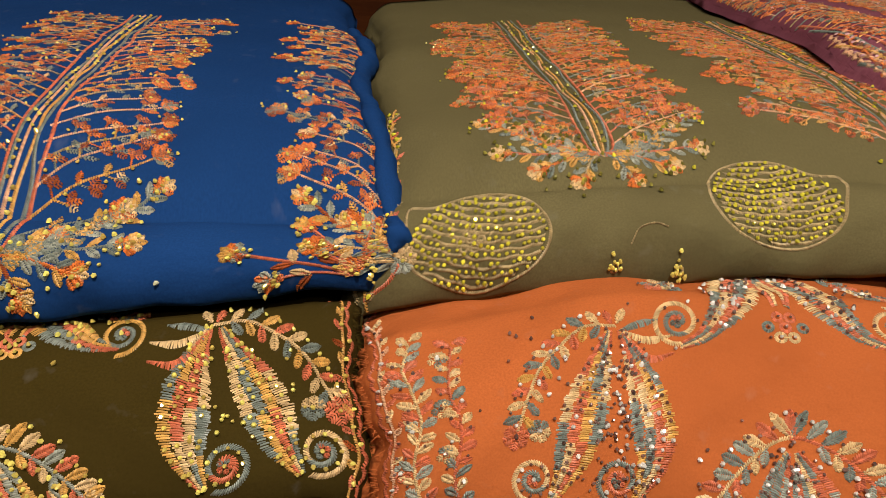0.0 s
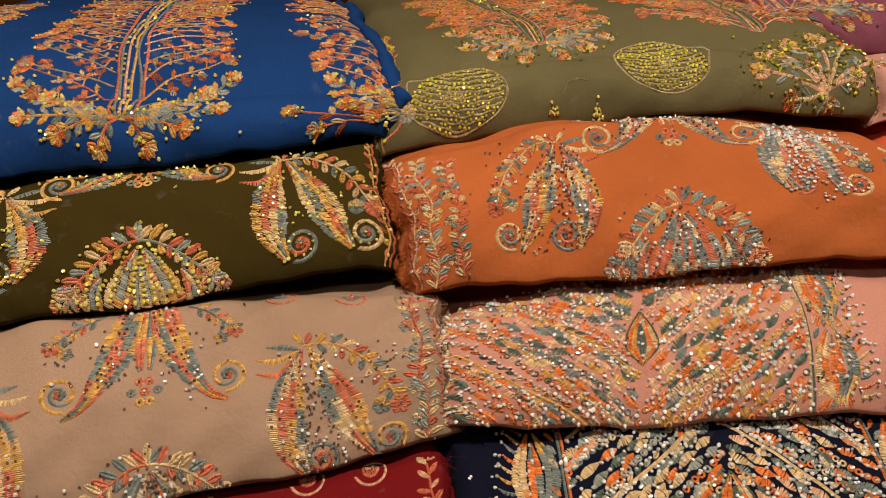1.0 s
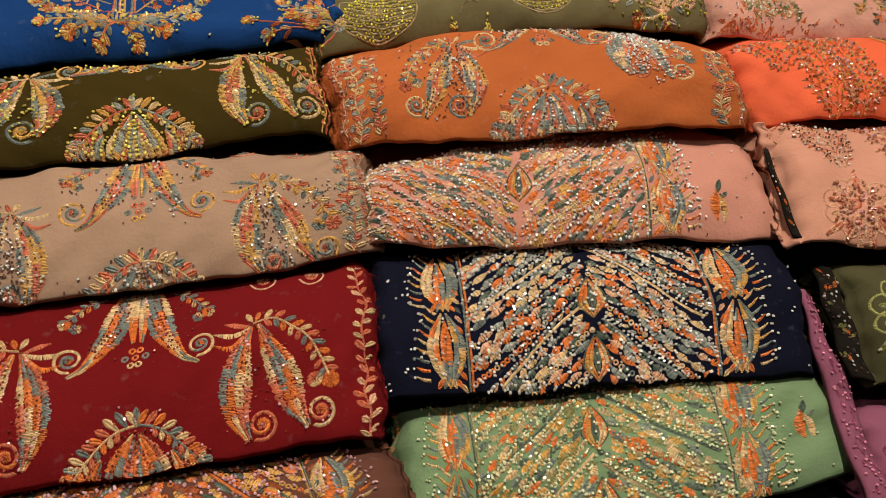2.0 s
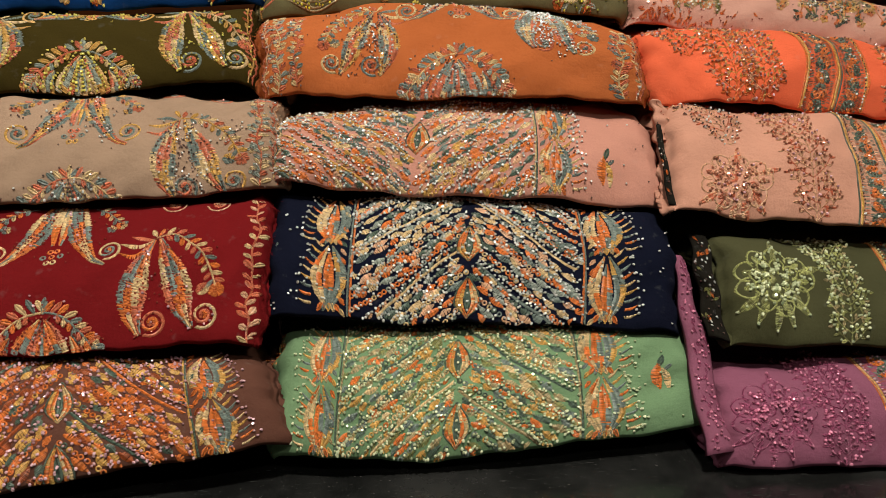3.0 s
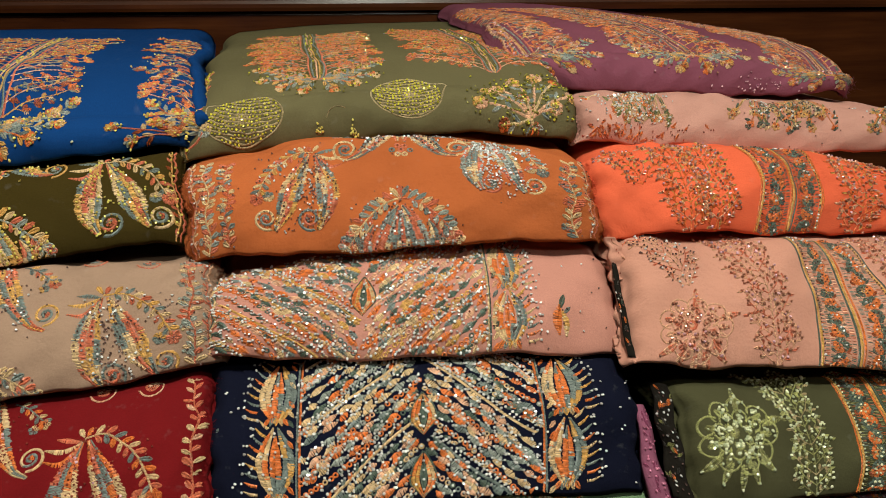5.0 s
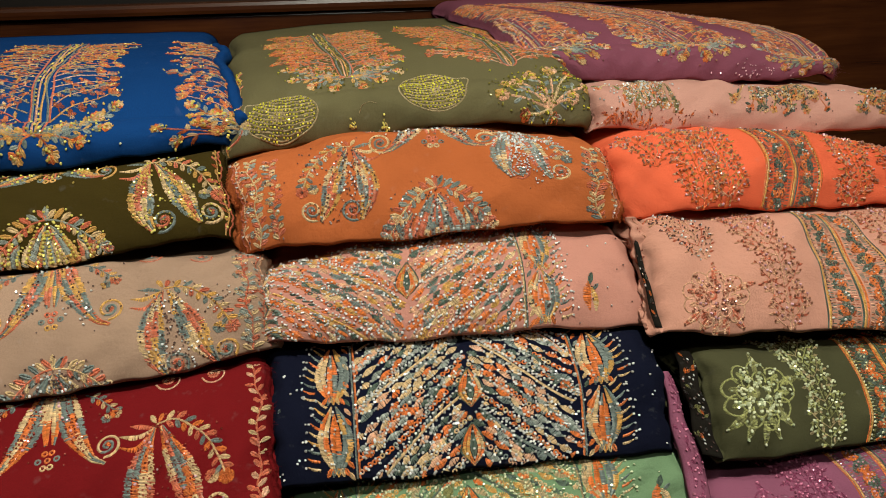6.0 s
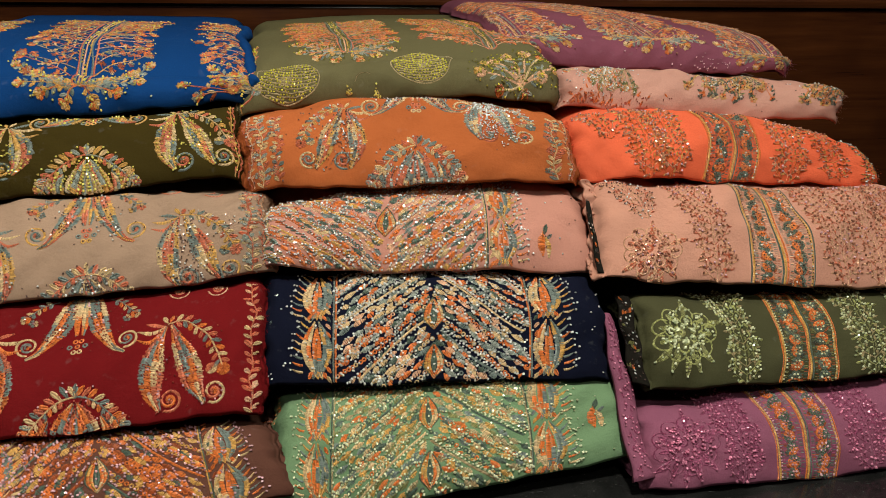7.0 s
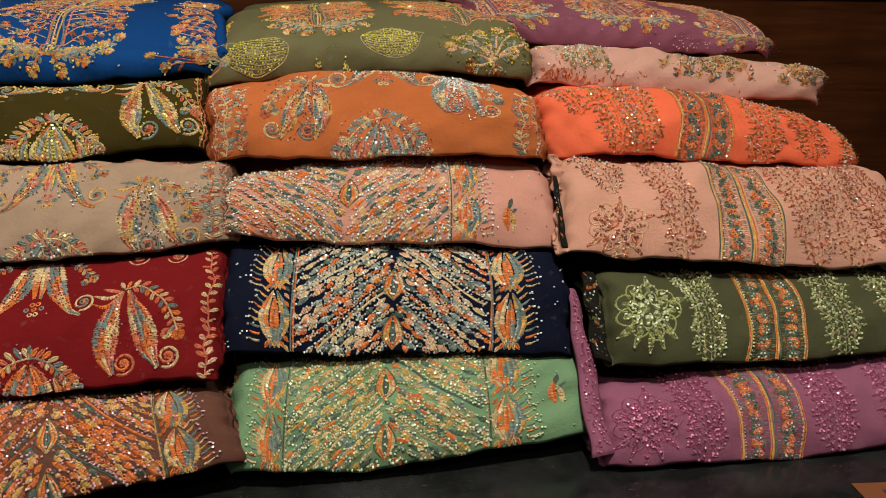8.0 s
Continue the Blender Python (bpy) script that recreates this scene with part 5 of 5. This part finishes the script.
def corner_flap(key, strip, label, mats, gem, stones, seed, inside=""):
    """A doubled strip of cloth with its stones and a few stitches; inside: another fabric to take the cloth from."""
    nu, nv = 9, 34
    U, V = np.meshgrid(np.linspace(0, 1, nu), np.linspace(0, 1, nv), indexing="ij")
    p = strip.at(U.ravel(), V.ravel())
    v = np.vstack([p, p - strip.out * 0.005])
    i = np.arange(nu * nv).reshape(nu, nv)
    j = i + nu * nv
    f = [(i[:-1, :-1], i[1:, :-1], i[1:, 1:], i[:-1, 1:]), (j[:-1, :-1], j[:-1, 1:], j[1:, 1:], j[1:, :-1])]
    faces = np.vstack([np.stack(x, -1).reshape(-1, 4) for x in f])
    rim = np.r_[i[0, :], i[1:, -1], i[-1, -2::-1], i[-2:0:-1, 0]]
    faces = np.vstack([faces, np.stack([rim, np.roll(rim, -1), np.roll(rim, -1) + nu * nv, rim + nu * nv], -1)])
    cloth = FABRICS[inside or key].children[0].data.materials[0]
    uv = np.tile(np.c_[U.ravel() * strip.wide, V.ravel() * strip.high], (2, 1))
    flap = part("corner_flap", mesh_from("corner_flap", v, faces, [cloth], smooth=True, uv=uv), FABRICS[key], label)
    nd = Needle(key, seed)
    nd.sheet = strip
    W, H = strip.wide * 1000, strip.high * 1000
    for k in range(stones // 2):
        nd.leaf((nd.rng.uniform(0.15, 0.85) * W, nd.rng.uniform(0.03, 0.95) * H), nd.rng.uniform(30, 150), 6, 2.8, mats[k % len(mats)])
    nd.stone(np.c_[nd.rng.uniform(0.1, 0.9, stones) * W, nd.rng.uniform(0.02, 0.97, stones) * H], 1.15, gem)
    nd.finish("flap_motif", kind="stuff")
    return flap


corner_flap("mauve", Strip(((0.404, 0.085, 0.612), (0.430, 0.092, 0.612)), ((0.396, 0.205, 0.750), (0.408, 0.208, 0.748)), 0.004, 0.4),
            "mauve stone-set corner standing up beside the fabric above", ("mauve", "mauve"), "orchid", 90, 301)
# black cloth on this olive end puts its shade into the colour
corner_flap("olive2", Strip(((0.415, 0.146, 0.694), (0.432, 0.138, 0.692)), ((0.412, 0.214, 0.768), (0.427, 0.207, 0.768)), 0.003, 1.3),
            "grey olive rolled end coloured black for shade, with dark stones and orange stitches", ("dark", "moss", "orange"), "smoke", 46, 302, "black0")
corner_flap("peach", Strip(((0.388, 0.207, 0.798), (0.394, 0.203, 0.798)), ((0.387, 0.282, 0.874), (0.391, 0.282, 0.874)), 0.001, 2.2, 0.0006),
            "peach end edged with dark orange stitches", ("orange", "dark", "teal"), "smoke", 18, 303, "black0")
corner_flap("peach", Strip(((0.388, 0.262, 0.846), (0.424, 0.272, 0.850)), ((0.386, 0.280, 0.884), (0.396, 0.286, 0.880)), 0.003, 3.0),
            "peach corner turned up", ("peachy", "peachy"), "garnet", 6, 304)


def rolled_edge(key, u, v0, v1, r, label):
    """The hem of a fabric rolled into a soft tube along its end."""
    n, m = 60, 10
    v = np.linspace(v0, v1, n)
    p, nrm = SHEETS[key].frame_at(np.full(n, u), v)
    d = np.gradient(p, axis=0)
    d /= np.linalg.norm(d, axis=1)[:, None]
    nrm = nrm - d * (nrm * d).sum(1)[:, None]
    nrm /= np.maximum(np.linalg.norm(nrm, axis=1), 1e-9)[:, None]
    side = np.cross(d, nrm)
    t = np.linspace(0, 2 * math.pi, m, endpoint=False)
    fat = r * (1 + 0.18 * np.sin(np.arange(n) * 0.7) + 0.10 * np.sin(np.arange(n) * 1.9)) * np.clip(np.minimum(np.arange(n) + 1, n - np.arange(n)) / 5.0, 0.25, 1)
    ring = p[:, None] + nrm[:, None] * (np.sin(t)[None, :, None] * 0.75 + 0.35) * fat[:, None, None] + side[:, None] * np.cos(t)[None, :, None] * fat[:, None, None]
    i = np.arange(n * m).reshape(n, m)
    k = np.roll(i, -1, axis=1)
    faces = np.stack([i[:-1], k[:-1], k[1:], i[1:]], -1).reshape(-1, 4).tolist() + [i[0].tolist()[::-1], i[-1].tolist()]
    uv = np.c_[np.tile(t * r, n), np.repeat(v * 0.1, m)]
    cloth = FABRICS[key].children[0].data.materials[0]
    return part("rolled_edge", mesh_from("rolled_edge", ring.reshape(-1, 3), faces, [cloth], smooth=True, uv=uv), FABRICS[key], label)


rolled_edge("blue", 0.988, 0.55, 4.2, 0.0075, "blue hem rolled along the end")


def frayed_threads(key, u, v0, v1, count, seed, reach=0.0045):
    """Loose thread ends that stick out of a cut edge."""
    rng = np.random.RandomState(seed)
    sheet = SHEETS[key]
    v = rng.uniform(v0, v1, count)
    p, nrm = sheet.frame_at(np.full(count, u), v)
    out = sheet.ax * (1 if u > 0.5 else -1) + nrm * rng.uniform(-0.5, 0.9, (count, 1)) + rng.normal(0, 0.45, (count, 3))
    ln = reach * rng.uniform(0.3, 1.0, (count, 1)) * np.where(rng.rand(count, 1) < 0.06, 2.2, 1.0)
    mid = p + out * ln * 0.5
    tip = p + out * ln + rng.normal(0, 0.25, (count, 3)) * ln - np.array((0, 0, 0.25)) * ln
    a, b = np.cross(out, (0.3, 0.2, 1.0)), nrm
    a /= np.maximum(np.linalg.norm(a, axis=1), 1e-9)[:, None]
    w = 0.00028
    verts = np.stack([p + a * w, p - a * w, p + b * w, mid + a * w * 0.8, mid - a * w * 0.8, mid + b * w * 0.8, tip], 1).reshape(-1, 3)
    tri = np.array([(0, 1, 4), (0, 4, 3), (1, 2, 5), (1, 5, 4), (2, 0, 3), (2, 3, 5), (3, 4, 6), (4, 5, 6), (5, 3, 6)])
    faces = (np.arange(count)[:, None, None] * 7 + tri[None]).reshape(-1, 3)
    cloth = FABRICS[key].children[0].data.materials[0]
    return part("frayed_threads", mesh_from("frayed_threads", verts, faces, [cloth]), FABRICS[key], kind="stuff")


for k, (key, u, v0, v1, count) in enumerate((("rust", 0.003, 0.0, 1.5, 170), ("rust", 0.997, 0.0, 1.1, 120), ("green", 0.003, 0.0, 3.6, 260), ("olive", 0.997, 0.0, 1.2, 150),
                                             ("beige", 0.997, 0.0, 1.1, 150), ("maroon", 0.997, 0.0, 1.1, 110), ("pink", 0.003, 0.0, 1.0, 110), ("blue", 0.997, 0.0, 0.8, 80),
                                             ("purple", 0.003, 0.0, 4.0, 260), ("purple", 0.997, 0.0, 2.5, 200), ("rpink", 0.003, 0.0, 1.0, 110), ("rpink", 0.997, 0.0, 1.0, 120),
                                             ("orange", 0.003, 0.0, 1.0, 120), ("orange", 0.997, 0.0, 1.0, 100), ("mint", 0.003, 0.0, 1.0, 90), ("mauve", 0.003, 0.0, 1.0, 90))):
    frayed_threads(key, u, v0, v1, count, 400 + k)


def scalloped_edge(key, u, v0, v1, mats, gem, seed):
    """A cord of small loops sewn along the end of a fabric."""
    s = SHEETS[key]
    nd = Needle(key, seed)
    b0, b1, a = v0 * s.high * 1000, v1 * s.high * 1000, u * s.wide * 1000
    way = 1 if u < 0.5 else -1
    b = np.arange(b0, b1, 1.1)
    nd.rope(np.c_[a - way * 1.5 * np.abs(np.sin(b * 0.42)), b], mats[0], 1.8)
    nd.rope(np.c_[a + way * (2.2 + 0.8 * np.sin(b * 0.2)), b], mats[1], 1.4)
    for k, y in enumerate(np.arange(b0 + 3, b1 - 3, 8.0)):
        nd.leaf((a + way * 2.0, y), 90 - way * nd.rng.uniform(20, 60), nd.rng.uniform(5, 8), 3.0, mats[k % len(mats)])
        nd.stone((a + way * nd.rng.uniform(0, 5), y + 3), 1.0, gem)
    return nd.finish("scalloped_edge")


scalloped_edge("rust", 0.016, 0.03, 1.3, ("coral", "peachy", "cream"), "smoke", 501)
scalloped_edge("rust", 0.982, 0.03, 1.0, ("coral", "peachy", "cream"), "smoke", 502)
scalloped_edge("olive", 0.984, 0.03, 1.1, ("coral", "gold", "rust"), "gold", 503)
scalloped_edge("green", 0.013, 0.03, 3.0, ("khaki", "gold", "coral"), "lime", 504)
scalloped_edge("beige", 0.985, 0.03, 1.0, ("peachy", "coral", "mist"), "smoke", 505)
scalloped_edge("pink", 0.014, 0.03, 0.98, ("coral", "cream", "teal"), "smoke", 506)
scalloped_edge("purple", 0.015, 0.03, 3.2, ("peachy", "orange", "gold"), "rose", 507)

# ---- an orange paper tag lying on the table ----
TAG, tg, tb = material("orange_paper")
tag_coord = tg.nodes.new("ShaderNodeTexCoord").outputs["Object"]
tg.links.new(mix_color(tg, noise_of(tg, tag_coord, 60.0), (0.11, 0.030, 0.006), (0.16, 0.045, 0.009)), tb.inputs["Base Color"])
tb.inputs["Roughness"].default_value = 0.7
INK, ig, ib = material("dark_print")
ib.inputs["Base Color"].default_value = (0.03, 0.02, 0.02, 1.0)
ib.inputs["Roughness"].default_value = 0.7
tag = new("paper_tag")
tag.matrix_world = Matrix.Translation((0.70, 0.05, TABLE_Z))
tagged(tag, "small orange paper tag lying flat on the black table", "tag")
bpy.context.view_layer.update()
slab("card", (0.665, 0.018, TABLE_Z + 0.0006), (0.745, 0.054, TABLE_Z + 0.0016), TAG, parent=tag)
slab("print_bar", (0.690, 0.036, TABLE_Z + 0.0020), (0.712, 0.041, TABLE_Z + 0.0023), INK, parent=tag)
